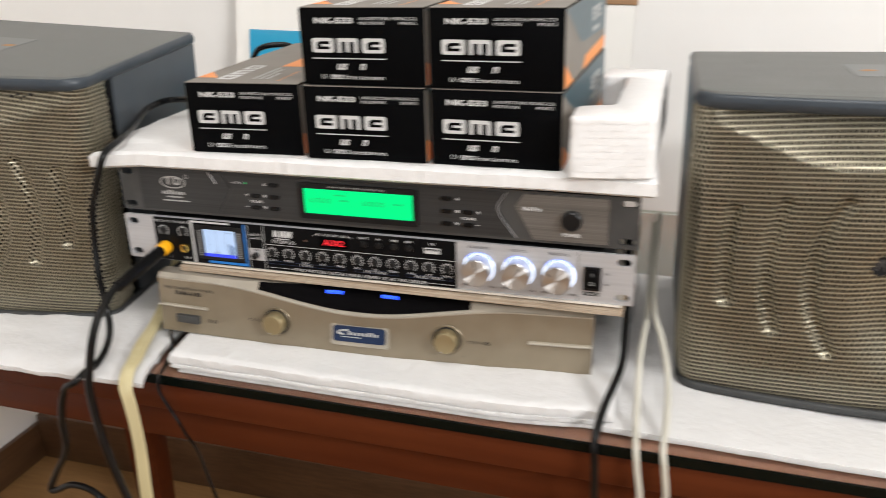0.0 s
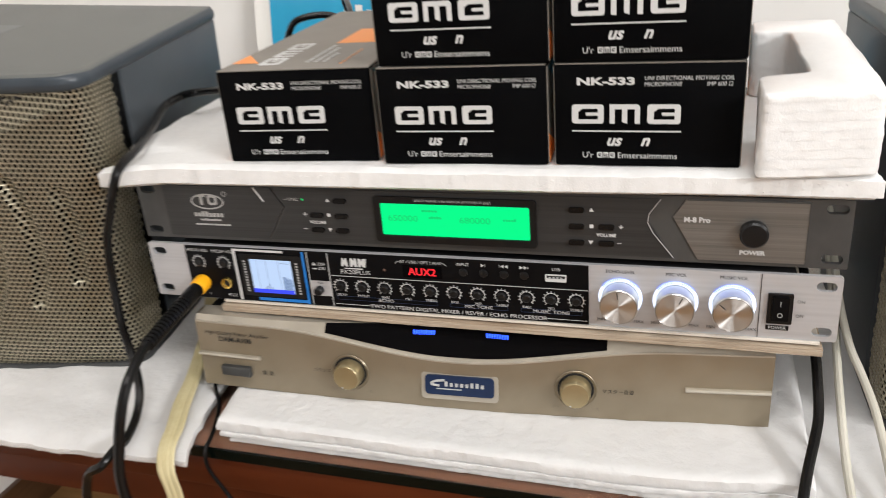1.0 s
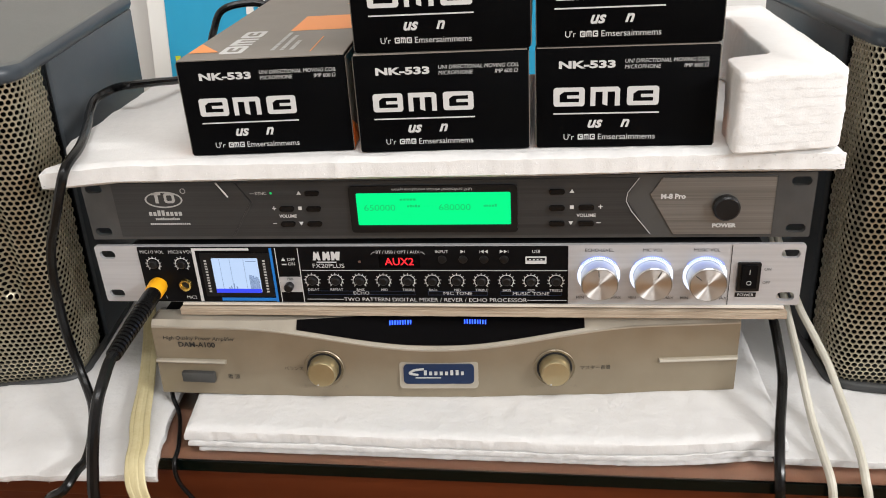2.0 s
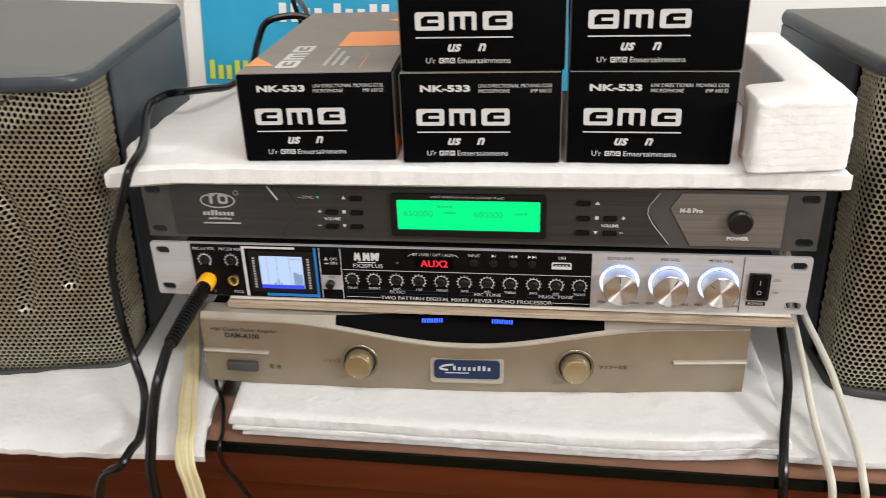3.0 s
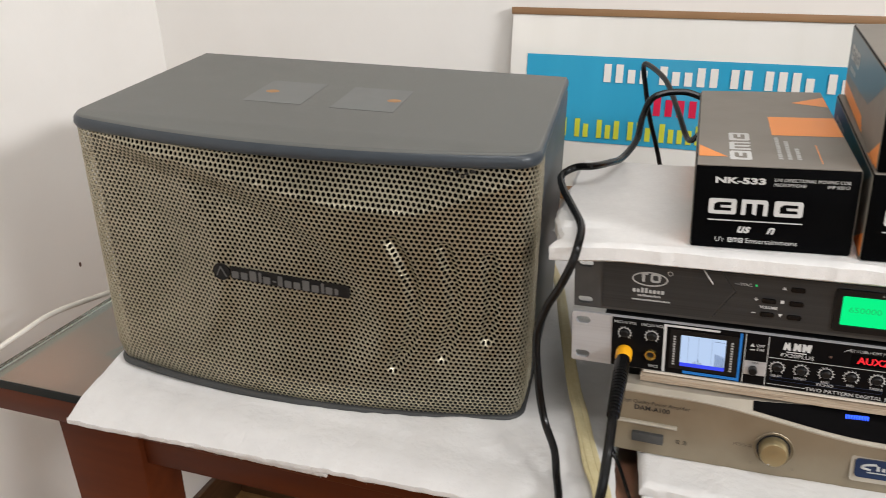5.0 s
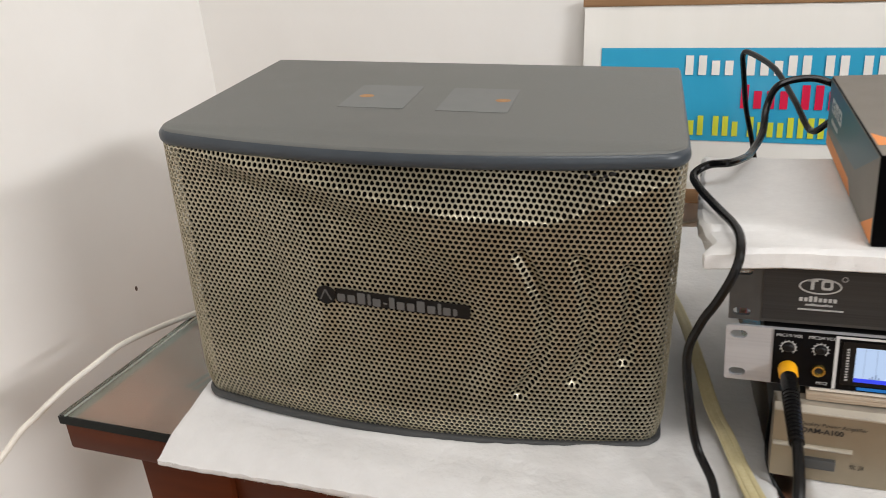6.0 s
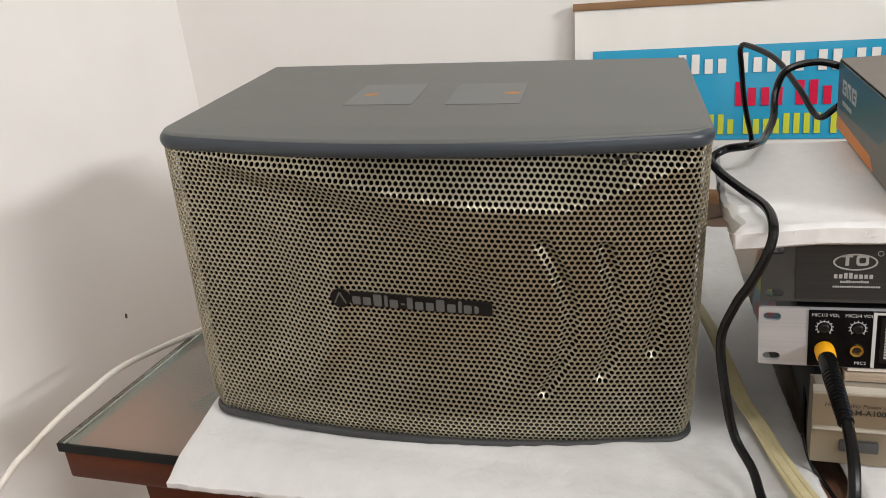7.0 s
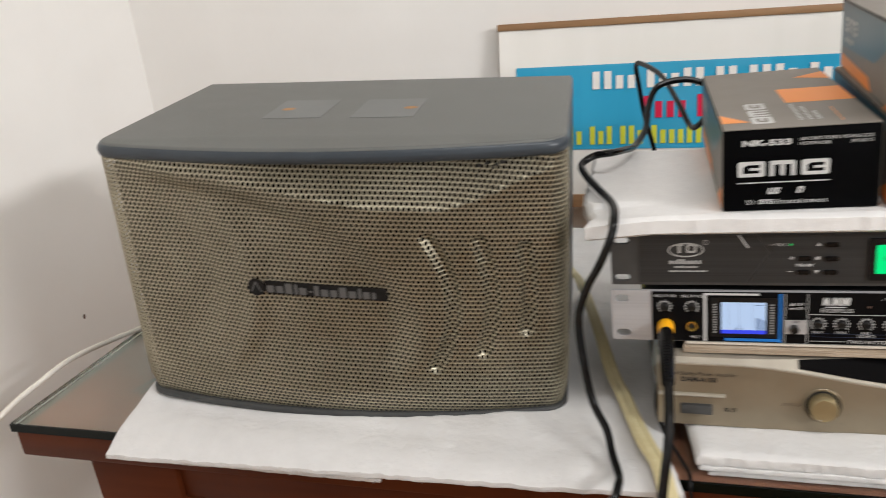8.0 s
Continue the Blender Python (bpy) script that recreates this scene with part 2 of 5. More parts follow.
def lathe(profile, seg=32, turn=None, at=(0, 0, 0)):
    """Turns (radius, height) pairs round z, then lays the axis by turn; closed at both ends where the radius is 0."""
    bm = bmesh.new()
    rings = []
    for r, h in profile:
        if r < 1e-6:
            rings.append([bm.verts.new((0, 0, h))])
        else:
            rings.append([bm.verts.new((r * math.cos(2 * math.pi * k / seg), r * math.sin(2 * math.pi * k / seg), h)) for k in range(seg)])
    for a, b in zip(rings, rings[1:]):
        for k in range(seg):
            q = [a[k % len(a)], a[(k + 1) % len(a)], b[(k + 1) % len(b)], b[k % len(b)]]
            q = list(dict.fromkeys(q))
            if len(q) > 2:
                bm.faces.new(q)
    m = Matrix.Translation(at) @ (turn or Matrix.Identity(4))
    bmesh.ops.transform(bm, matrix=m, verts=bm.verts[:])
    return bm


FRONT = Matrix.Rotation(radians(90), 4, "X")    # the z axis comes to point at -y


def glide(points, per=10):
    """A smooth line through the points."""
    pts = [Vector(p) for p in points]
    pts = [2 * pts[0] - pts[1]] + pts + [2 * pts[-1] - pts[-2]]
    out = []
    for i in range(1, len(pts) - 2):
        p0, p1, p2, p3 = pts[i - 1:i + 3]
        for k in range(per):
            t = k / per
            out.append(0.5 * (2 * p1 + (p2 - p0) * t + (2 * p0 - 5 * p1 + 4 * p2 - p3) * t * t + (3 * p1 - p0 - 3 * p2 + p3) * t ** 3))
    out.append(pts[-2])
    return out


def tube(points, radius, seg=10, per=10, flat=1.0, side=None):
    """A round (or flat) cable along a smooth line through the points."""
    line = glide(points, per)
    bm = bmesh.new()
    rings = []
    up = Vector((0, 0, 1))
    for i, p in enumerate(line):
        d = (line[min(i + 1, len(line) - 1)] - line[max(i - 1, 0)]).normalized()
        if side is not None:
            a = Vector(side)
            a = (a - d * a.dot(d)).normalized()
        else:
            a = up - d * up.dot(d)
            if a.length < 0.05:
                a = Vector((1, 0, 0)) - d * d.x
            a.normalize()
            up = a
        b = d.cross(a)
        r = radius[min(i * len(radius) // len(line), len(radius) - 1)] if isinstance(radius, (list, tuple)) else radius
        rings.append([bm.verts.new(p + r * (math.cos(2 * math.pi * k / seg) * a + flat * math.sin(2 * math.pi * k / seg) * b)) for k in range(seg)])
    for a, b in zip(rings, rings[1:]):
        for k in range(seg):
            bm.faces.new((a[k], a[(k + 1) % seg], b[(k + 1) % seg], b[k]))
    bm.faces.new(rings[0][::-1])
    bm.faces.new(rings[-1])
    return bm


def slab(outline, y0, y1, holes=()):
    """A flat plate in the x-z plane, from y0 to y1, with holes through it."""
    bm = bmesh.new()
    edges = []
    for loop in (outline, *holes):
        vs = [bm.verts.new((x, y0, z)) for x, z in loop]
        edges += [bm.edges.new((vs[i], vs[(i + 1) % len(vs)])) for i in range(len(vs))]
    bmesh.ops.triangle_fill(bm, edges=edges, use_beauty=True, use_dissolve=False)
    got = bmesh.ops.extrude_face_region(bm, geom=bm.faces[:])
    bmesh.ops.translate(bm, vec=(0, y1 - y0, 0), verts=[v for v in got["geom"] if isinstance(v, bmesh.types.BMVert)])
    return bm


def rounded(x0, x1, z0, z1, r, seg=5):
    pts = []
    for cx, cz, a0 in ((x1 - r, z1 - r, 0), (x0 + r, z1 - r, 90), (x0 + r, z0 + r, 180), (x1 - r, z0 + r, 270)):
        for k in range(seg + 1):
            a = radians(a0 + 90 * k / seg)
            pts.append((cx + r * math.cos(a), cz + r * math.sin(a)))
    return pts


def disc(cx, cz, rx, rz=None, seg=20):
    rz = rz or rx
    return [(cx + rx * math.cos(2 * math.pi * k / seg), cz + rz * math.sin(2 * math.pi * k / seg)) for k in range(seg)]


def slot(cx, cz, w=0.0115, h=0.0062):
    return rounded(cx - w / 2, cx + w / 2, cz - h / 2, cz + h / 2, h / 2 - 1e-4)


def letters(words, size, m, mat, parent, align="CENTER", bold=0.0, wide=1.0, shear=0.0, name="lettering"):
    """Writing as a flat mesh in the plane of m (x along the line, y up, z out of the face)."""
    cu = bpy.data.curves.new(name, "FONT")
    cu.body, cu.size, cu.align_x, cu.align_y = words, size, align, "CENTER"
    cu.offset, cu.shear, cu.resolution_u = bold, shear, 3
    ob = bpy.data.objects.new("tmp", cu)
    scene.collection.objects.link(ob)
    bpy.context.view_layer.update()
    me = bpy.data.meshes.new_from_object(ob.evaluated_get(bpy.context.evaluated_depsgraph_get()))
    bpy.data.objects.remove(ob)
    me.transform(m @ Matrix.Diagonal((wide, 1, 1, 1)))
    me.name = name
    return part(name, me, mat, parent)


def on_front(x, z, y, roll=0):
    """A face that looks to -y, at that place."""
    return Matrix.Translation((x, y, z)) @ FRONT @ Matrix.Rotation(radians(roll), 4, "Z")


def bars(count, x0, x1, z0, z1, y0, y1, seed=0, gap=0.25, ascend=0.3):
    """A line of plain upright bars in place of writing."""
    rnd = random.Random(seed)
    bm = bmesh.new()
    step = (x1 - x0) / count
    for i in range(count):
        a = x0 + i * step
        top = z1 if rnd.random() < ascend else z0 + (z1 - z0) * 0.72
        join(bm, box(a, a + step * (1 - gap), y0, y1, z0, top))
    return bm


def sheet(x0, x1, y0, y1, floor_z, thick, nx=60, ny=30, rough=0.0008, fray=0.002, seed=0, skew=0.0, slant=0.0, fuzz=0, turn=None, bend=1.0, crowd=1.0, left=None):
    """A soft sheet over floor_z(x, y), with an uneven face and frayed edges; skew leans its left end, turn its right end."""
    turn = skew if turn is None else turn
    bm = bmesh.new()
    top, low = {}, {}
    for i in range(nx + 1):
        for j in range(ny + 1):
            u, v = i / nx, (j / ny) ** crowd
            x = x0 + (x1 - x0) * u + skew * v * (1 - u) + turn * u * v ** bend
            y = y0 + (y1 - y0) * v + slant * u * (1 - v)
            if left:
                x += left(y) * (1 - u) ** 5
            if j in (0, ny):
                y += fray * (0.42 * noise.noise((x * 230, seed * 7.3, j)) + 0.3 * noise.noise((x * 70, seed * 5.3, j)) + 0.35 * noise.noise((x * 12, seed * 3.1 + 5, j)))
            if i in (0, nx):
                x += fray * (0.42 * noise.noise((y * 230, seed * 7.3 + 9, i)) + 0.3 * noise.noise((y * 70, seed * 5.3 + 9, i)) + 0.35 * noise.noise((y * 12, seed * 3.1 + 2, i)))
            z = floor_z(x, y)
            n = rough * (noise.noise((x * 90, y * 90, seed)) + 1.6 * noise.noise((x * 22, y * 22, seed + 3)))
            edge = i in (0, nx) or j in (0, ny)
            low[i, j] = bm.verts.new((x, y, z + (0.15 * thick if edge else 0)))
            top[i, j] = bm.verts.new((x, y, z + (0.8 if edge else 1.0) * thick + n))
    for i in range(nx):
        for j in range(ny):
            bm.faces.new((top[i, j], top[i + 1, j], top[i + 1, j + 1], top[i, j + 1]))
            bm.faces.new((low[i, j], low[i, j + 1], low[i + 1, j + 1], low[i + 1, j]))
    ring = [(i, 0) for i in range(nx)] + [(nx, j) for j in range(ny)] + [(i, ny) for i in range(nx, 0, -1)] + [(0, j) for j in range(ny, 0, -1)]
    for a, b in zip(ring, ring[1:] + ring[:1]):
        bm.faces.new((low[a], low[b], top[b], top[a]))
    if fuzz:
        # short loose fibres along the cut edges
        rnd = random.Random(seed + 70)
        mid = Vector(((x0 + x1) / 2, (y0 + y1) / 2, 0))
        for a, b in zip(ring, ring[1:] + ring[:1]):
            p, q = low[a].co.copy(), top[b].co.copy()
            away = Vector((0, -1, 0)) if a[1] == 0 and b[1] == 0 else Vector((0, 1, 0)) if a[1] == ny and b[1] == ny else Vector((1 if a[0] else -1, 0, 0))
            for k in range(fuzz):
                at = p.lerp(q, rnd.random())
                at.z = p.z + (q.z - p.z) * rnd.random()
                tip = at + away * (0.0004 + 0.0016 * rnd.random() ** 2) + Vector((rnd.gauss(0, 0.0006), rnd.gauss(0, 0.0006), rnd.gauss(0, 0.0006)))
                wide = Vector((rnd.gauss(0, 0.00016), rnd.gauss(0, 0.00016), 0.0002))
                bm.faces.new([bm.verts.new(c) for c in (at - wide, at + wide, tip)])
    return bm


# ---------------------------------------------------------------- the room
WALL_L, WALL_B, WALL_R, WALL_F, TOP = -1.13, 0.65, 3.6, -3.4, 2.8
solo("floor", box(WALL_L - 0.1, WALL_R + 0.1, WALL_F - 0.1, WALL_B + 0.1, -0.1, 0.0), FLOOR, "brown wood-look floor under the table", "floor", kind="structure")
solo("wall_back", box(WALL_L - 0.1, WALL_R + 0.1, WALL_B, WALL_B + 0.1, 0.001, TOP), PAINT, "plain cream-white painted wall behind the table", "wall", kind="structure")
solo("wall_left", box(WALL_L - 0.1, WALL_L, WALL_F, WALL_B, 0.001, TOP), PAINT, "plain cream-white painted side wall beside the table", "wall", kind="structure")
solo("wall_right", box(WALL_R, WALL_R + 0.1, WALL_F, WALL_B, 0.001, TOP), PAINT_DIMMED, "unseen plain wall darkened to bounce less light", "wall", kind="structure")
solo("wall_front", slab([(WALL_L - 0.1, 0.001), (WALL_R + 0.1, 0.001), (WALL_R + 0.1, TOP), (WALL_L - 0.1, TOP)], WALL_F - 0.1, WALL_F, [[(0.60, 0.75), (2.00, 0.75), (2.00, 2.36), (0.60, 2.36)]]), PAINT_DIMMED, "unseen plain wall with a window opening, darkened to bounce less light", "wall", kind="structure")
solo("ceiling", box(WALL_L - 0.1, WALL_R + 0.1, WALL_F - 0.1, WALL_B + 0.1, TOP, TOP + 0.1), CEIL, "unseen plain ceiling darkened to bounce less light", "ceiling", kind="structure")
solo("baseboard", box(WALL_L, WALL_L + 0.014, WALL_F, WALL_B - 0.002, 0.001, 0.090, bevel=0.003), SKIRT, "dark wooden skirting board along the wall", "baseboard", kind="structure")
solo("baseboard_back", box(WALL_L + 0.015, WALL_R - 0.002, WALL_B - 0.014, WALL_B, 0.001, 0.116, bevel=0.003), SKIRT, "dark wooden skirting board under the table along the wall", "baseboard", kind="structure")
solo("wall_spot", lathe([(0, 0), (0.0028, 0), (0.0022, 0.0006), (0, 0.0008)], 9, Matrix.Rotation(radians(90), 4, "Y") @ Matrix.Diagonal((1.6, 1, 1, 1)), (WALL_L, 0.354, 0.680)), CARVED, "small dark spot on the painted wall", "stain")

# ---------------------------------------------------------------- the table
TILT = 0.504                                    # the table stands a little lower at its far end
EDGE_L, EDGE_R = -0.857, 1.02


def tz(x):
    """The height of the glass on the table."""
    return 0.7555 - math.tan(radians(TILT)) * x


table = thing("table", pose(0, 0, 0, 0, TILT, 0), "red-brown varnished wooden table with a glass sheet on top", "table")
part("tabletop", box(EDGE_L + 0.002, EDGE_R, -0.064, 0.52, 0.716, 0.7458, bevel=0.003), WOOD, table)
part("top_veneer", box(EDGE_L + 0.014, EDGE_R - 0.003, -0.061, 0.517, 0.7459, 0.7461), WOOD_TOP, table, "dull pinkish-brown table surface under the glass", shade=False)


def tapered_leg(x, y, wide, z0):
    """A square leg that narrows a little towards the floor."""
    bm = box(x, x + wide, y, y + 0.056, z0, 0.716, bevel=0.003)
    for v in bm.verts:
        if v.co.z < 0.35:
            v.co.x += (x + wide / 2 - v.co.x) * 0.28
            v.co.y += (y + 0.028 - v.co.y) * 0.28
    return bm


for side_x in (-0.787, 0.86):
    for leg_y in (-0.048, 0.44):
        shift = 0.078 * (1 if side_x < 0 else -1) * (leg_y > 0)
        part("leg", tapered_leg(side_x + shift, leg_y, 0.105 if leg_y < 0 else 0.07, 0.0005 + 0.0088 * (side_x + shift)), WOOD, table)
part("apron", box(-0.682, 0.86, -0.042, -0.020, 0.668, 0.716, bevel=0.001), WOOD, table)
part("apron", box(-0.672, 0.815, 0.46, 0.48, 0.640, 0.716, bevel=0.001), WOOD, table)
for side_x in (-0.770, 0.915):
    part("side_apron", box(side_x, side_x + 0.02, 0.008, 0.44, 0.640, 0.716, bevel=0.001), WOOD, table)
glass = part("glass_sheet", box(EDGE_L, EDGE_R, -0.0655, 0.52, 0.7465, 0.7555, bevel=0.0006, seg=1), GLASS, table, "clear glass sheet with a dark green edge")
glass.visible_shadow = False
part("glass_edge", box(EDGE_L, EDGE_R, -0.0668, -0.0658, 0.7466, 0.7552), GLASS_EDGE, table, "dark green front edge of the glass")
part("glass_edge", box(EDGE_L - 0.0008, EDGE_L - 0.0003, -0.064, 0.52, 0.7466, 0.7552), GLASS_EDGE, table)
part("edge_band", box(EDGE_L + 0.0025, EDGE_L + 0.0136, -0.061, 0.517, 0.7459, 0.7461), GLASS_RIM, table, "dull grey-green band along the table end", shade=False)
trace = bmesh.new()
for k in range(3):
    join(trace, box(-0.762 + 0.010 * k, -0.756 + 0.010 * k, 0.012, 0.087, 0.74615, 0.74625))
bmesh.ops.rotate(trace, verts=trace.verts[:], cent=(-0.752, 0.042, 0.7462), matrix=Matrix.Rotation(radians(-14), 3, "Z"))
part("scuff", trace, CARVED, table, "faint grey streaks under the glass")


# ---------------------------------------------------------------- felt sheets on the table
def droop(y, edge=-0.068):
    return -0.35 * max(0.0, edge - y)


def lift(x, y):
    """How far the doubled felt raises the sheet under the tilted loudspeaker."""
    across = max(0.0, min(1.0, (-0.28 - x) / 0.42))
    return 0.0195 * across * max(0.0, min(1.0, (0.42 - y) / 0.12)) * (0.30 + 0.70 * max(0.0, min(1.0, (y + 0.095) / 0.085)))


solo("felt_sheet", sheet(-0.686, -0.43, -0.094, 0.27, lambda x, y: tz(x) + 0.0005 + droop(y), 0.0055, seed=1, skew=-0.02, fuzz=8),
     FELT, "white needled felt sheet hanging over the table edge", "felt sheet", "felt sheets")
solo("felt_sheet", sheet(-0.700, -0.184, -0.104, 0.512, lambda x, y: tz(x) + 0.0012 + lift(x, y) + droop(y, -0.075) - 0.0016 * math.exp(-((y + 0.047) / 0.004) ** 2), 0.007, nx=110, ny=90, rough=0.0011, seed=2, skew=-0.03, slant=0.017, fuzz=8, turn=-0.080, bend=0.75),
     FELT, "white needled felt sheet under the grey loudspeaker", "felt sheet", "felt sheets")


def puffy(x0, x1, y0, y1, z0, thick, seed, skew):
    """A soft wadding sheet of the pile: ragged round edges and a slightly wavy front."""
    def floor_z(x, y):
        return tz(x) + z0 + 0.0004 * noise.noise((x * 12, y * 12, seed))
    bm = sheet(x0, x1, y0, y1, floor_z, thick, nx=190, ny=44, rough=0.0006, fray=0.0019, seed=seed, skew=skew, turn=0.0, fuzz=0, crowd=1.9)
    for v in bm.verts:
        # round, wadded edges
        d = max(0.0, min(1.0, min(v.co.y - y0 + 0.001, x1 - v.co.x, v.co.x - x0 - skew * (v.co.y - y0) / (y1 - y0)) / (0.75 * thick)))
        base = tz(v.co.x) + z0
        if v.co.z > base + 0.4 * thick:
            v.co.z = base + (v.co.z - base) * (0.45 + 0.55 * math.sqrt(1 - (1 - d) ** 2))
        elif d < 0.5:
            v.co.z = base
        # the right-hand front corner is drawn back, as the sheet is cut out of true
        back = max(0.0, min(1.0, (v.co.x - 0.12) / 0.09))
        if v.co.y < 0.06:
            v.co.y += 0.010 * back * back * (0.06 - v.co.y) / 0.12
    return bm


pile = 0.0004
for k, (thick, xa, xb, ya) in enumerate(((0.0046, -0.166, 0.2250, -0.0560), (0.0042, -0.173, 0.2262, -0.0570), (0.0102, -0.175, 0.2335, -0.0560))):
    solo("felt_sheet", puffy(xa, xb, ya, 0.22, pile, thick, 10 + k, -0.045), FELT, "white felt sheet in a frayed pile under the amplifier", "felt sheet", "felt sheets")
    pile += thick
solo("felt_sheet", sheet(0.2268, 0.80, -0.0505, 0.27, lambda x, y: tz(x) + 0.0005 + droop(y), 0.008, seed=20, skew=-0.002, turn=0.01, slant=-0.012, fuzz=8),
     FELT, "white needled felt sheet under the second loudspeaker", "felt sheet", "felt sheets")


# ---------------------------------------------------------------- loudspeakers
SW, SD, SH, BOW = 0.2090, 0.2426, 0.2576, 0.026


def plan(inset=0.0, n=40, back=SD, radius=0.016):
    """The outline of the cabinet from above, with a bowed front and round front corners, anticlockwise from the back left."""
    w = SW - inset
    arc = []
    for k in range(n + 1):
        x = -w * math.cos(math.pi * k / n)
        arc.append(Vector((x, inset - BOW * (1 - (x / w) ** 2))))
    out = []
    for i, p in enumerate(arc):
        edge = min(p.x + w, w - p.x)
        if edge < radius:
            t = edge / radius
            p = Vector((p.x, p.y + radius * (1 - math.sqrt(max(0, 1 - (1 - t) ** 2)))))
        out.append(p)
    return [Vector((-w * 0.982, back))] + out + [Vector((w * 0.982, back))]


def prism(outline, z0, z1, nose=0.0, seg=4):
    """A plate over an outline, with its rim rounded by nose."""
    bm = bmesh.new()
    rows = []
    prof = [(0, z0), (0, z1)]
    if nose:
        prof = [(nose * (1 - math.sin(radians(a))), z0 + nose * (1 - math.cos(radians(a)))) for a in range(0, 91, 90 // seg)]
        prof += [(nose * (1 - math.cos(radians(a))), z1 - nose * (1 - math.sin(radians(a)))) for a in range(0, 91, 90 // seg)]
    for off, z in prof:
        row = []
        for i, p in enumerate(outline):
            a, b = outline[i - 1], outline[(i + 1) % len(outline)]
            d = (b - a).normalized()
            n = Vector((d.y, -d.x))
            row.append(bm.verts.new((p.x - n.x * off, p.y - n.y * off, z)))
        rows.append(row)
    for a, b in zip(rows, rows[1:]):
        for i in range(len(a)):
            bm.faces.new((a[i], a[(i + 1) % len(a)], b[(i + 1) % len(b)], b[i]))
    bm.faces.new(rows[0][::-1])
    bm.faces.new(rows[-1])
    return bm


def step(a, b, v):
    t = np.clip((v - a) / (b - a), 0, 1)
    return t * t * (3 - 2 * t)


def relief(x, z):
    """How far the pressed grille stands out at a place of the front: a dish with a ring, a swept crescent on top, three grooves."""
    r1 = np.sqrt(((x + 0.192) / 0.270) ** 2 + ((z - 0.092) / 0.143) ** 2)
    fade = step(0.022, 0.085, z) * step(-0.208, -0.10, x)
    dish = np.where(r1 > 0.9, -(1 - step(0.90, 1.05, r1)), -(0.30 + 0.70 * (r1 / 0.9)))
    h = 0.0090 * dish * fade
    r2 = np.sqrt(((x + 0.195) / 0.098) ** 2 + ((z - 0.132) / 0.092) ** 2)
    h = h - 0.0048 * (1 - step(0.80, 1.06, r2)) * fade + 0.0030 * np.exp(-((r2 - 1.30) / 0.12) ** 2) * fade
    wide = np.where(x < 0.095, 0.165, 0.082)
    deep = 0.040 * np.exp(-((x - 0.095) / wide) ** 2) + 0.003
    up = np.clip((z - (0.2465 - deep)) / deep, 0, 1)
    h = h - 0.0185 * up ** 0.68 * (deep / 0.043)
    for x0, xm, z0, z1 in ((0.0925, 0.021, 0.056, 0.178), (0.1350, 0.010, 0.070, 0.174), (0.1720, 0.003, 0.090, 0.166)):
        t = np.clip((z - z0) / (z1 - z0), 0, 1)
        cx = x0 + xm * 4 * t * (1 - t) * 0.9
        dz = np.where(z > z1, z - z1, np.where(z < z0, z0 - z, 0))
        d = np.sqrt((x - cx) ** 2 + dz ** 2)
        h = h - 0.0048 * (1 - step(0.0015, 0.0080, d))
    return h


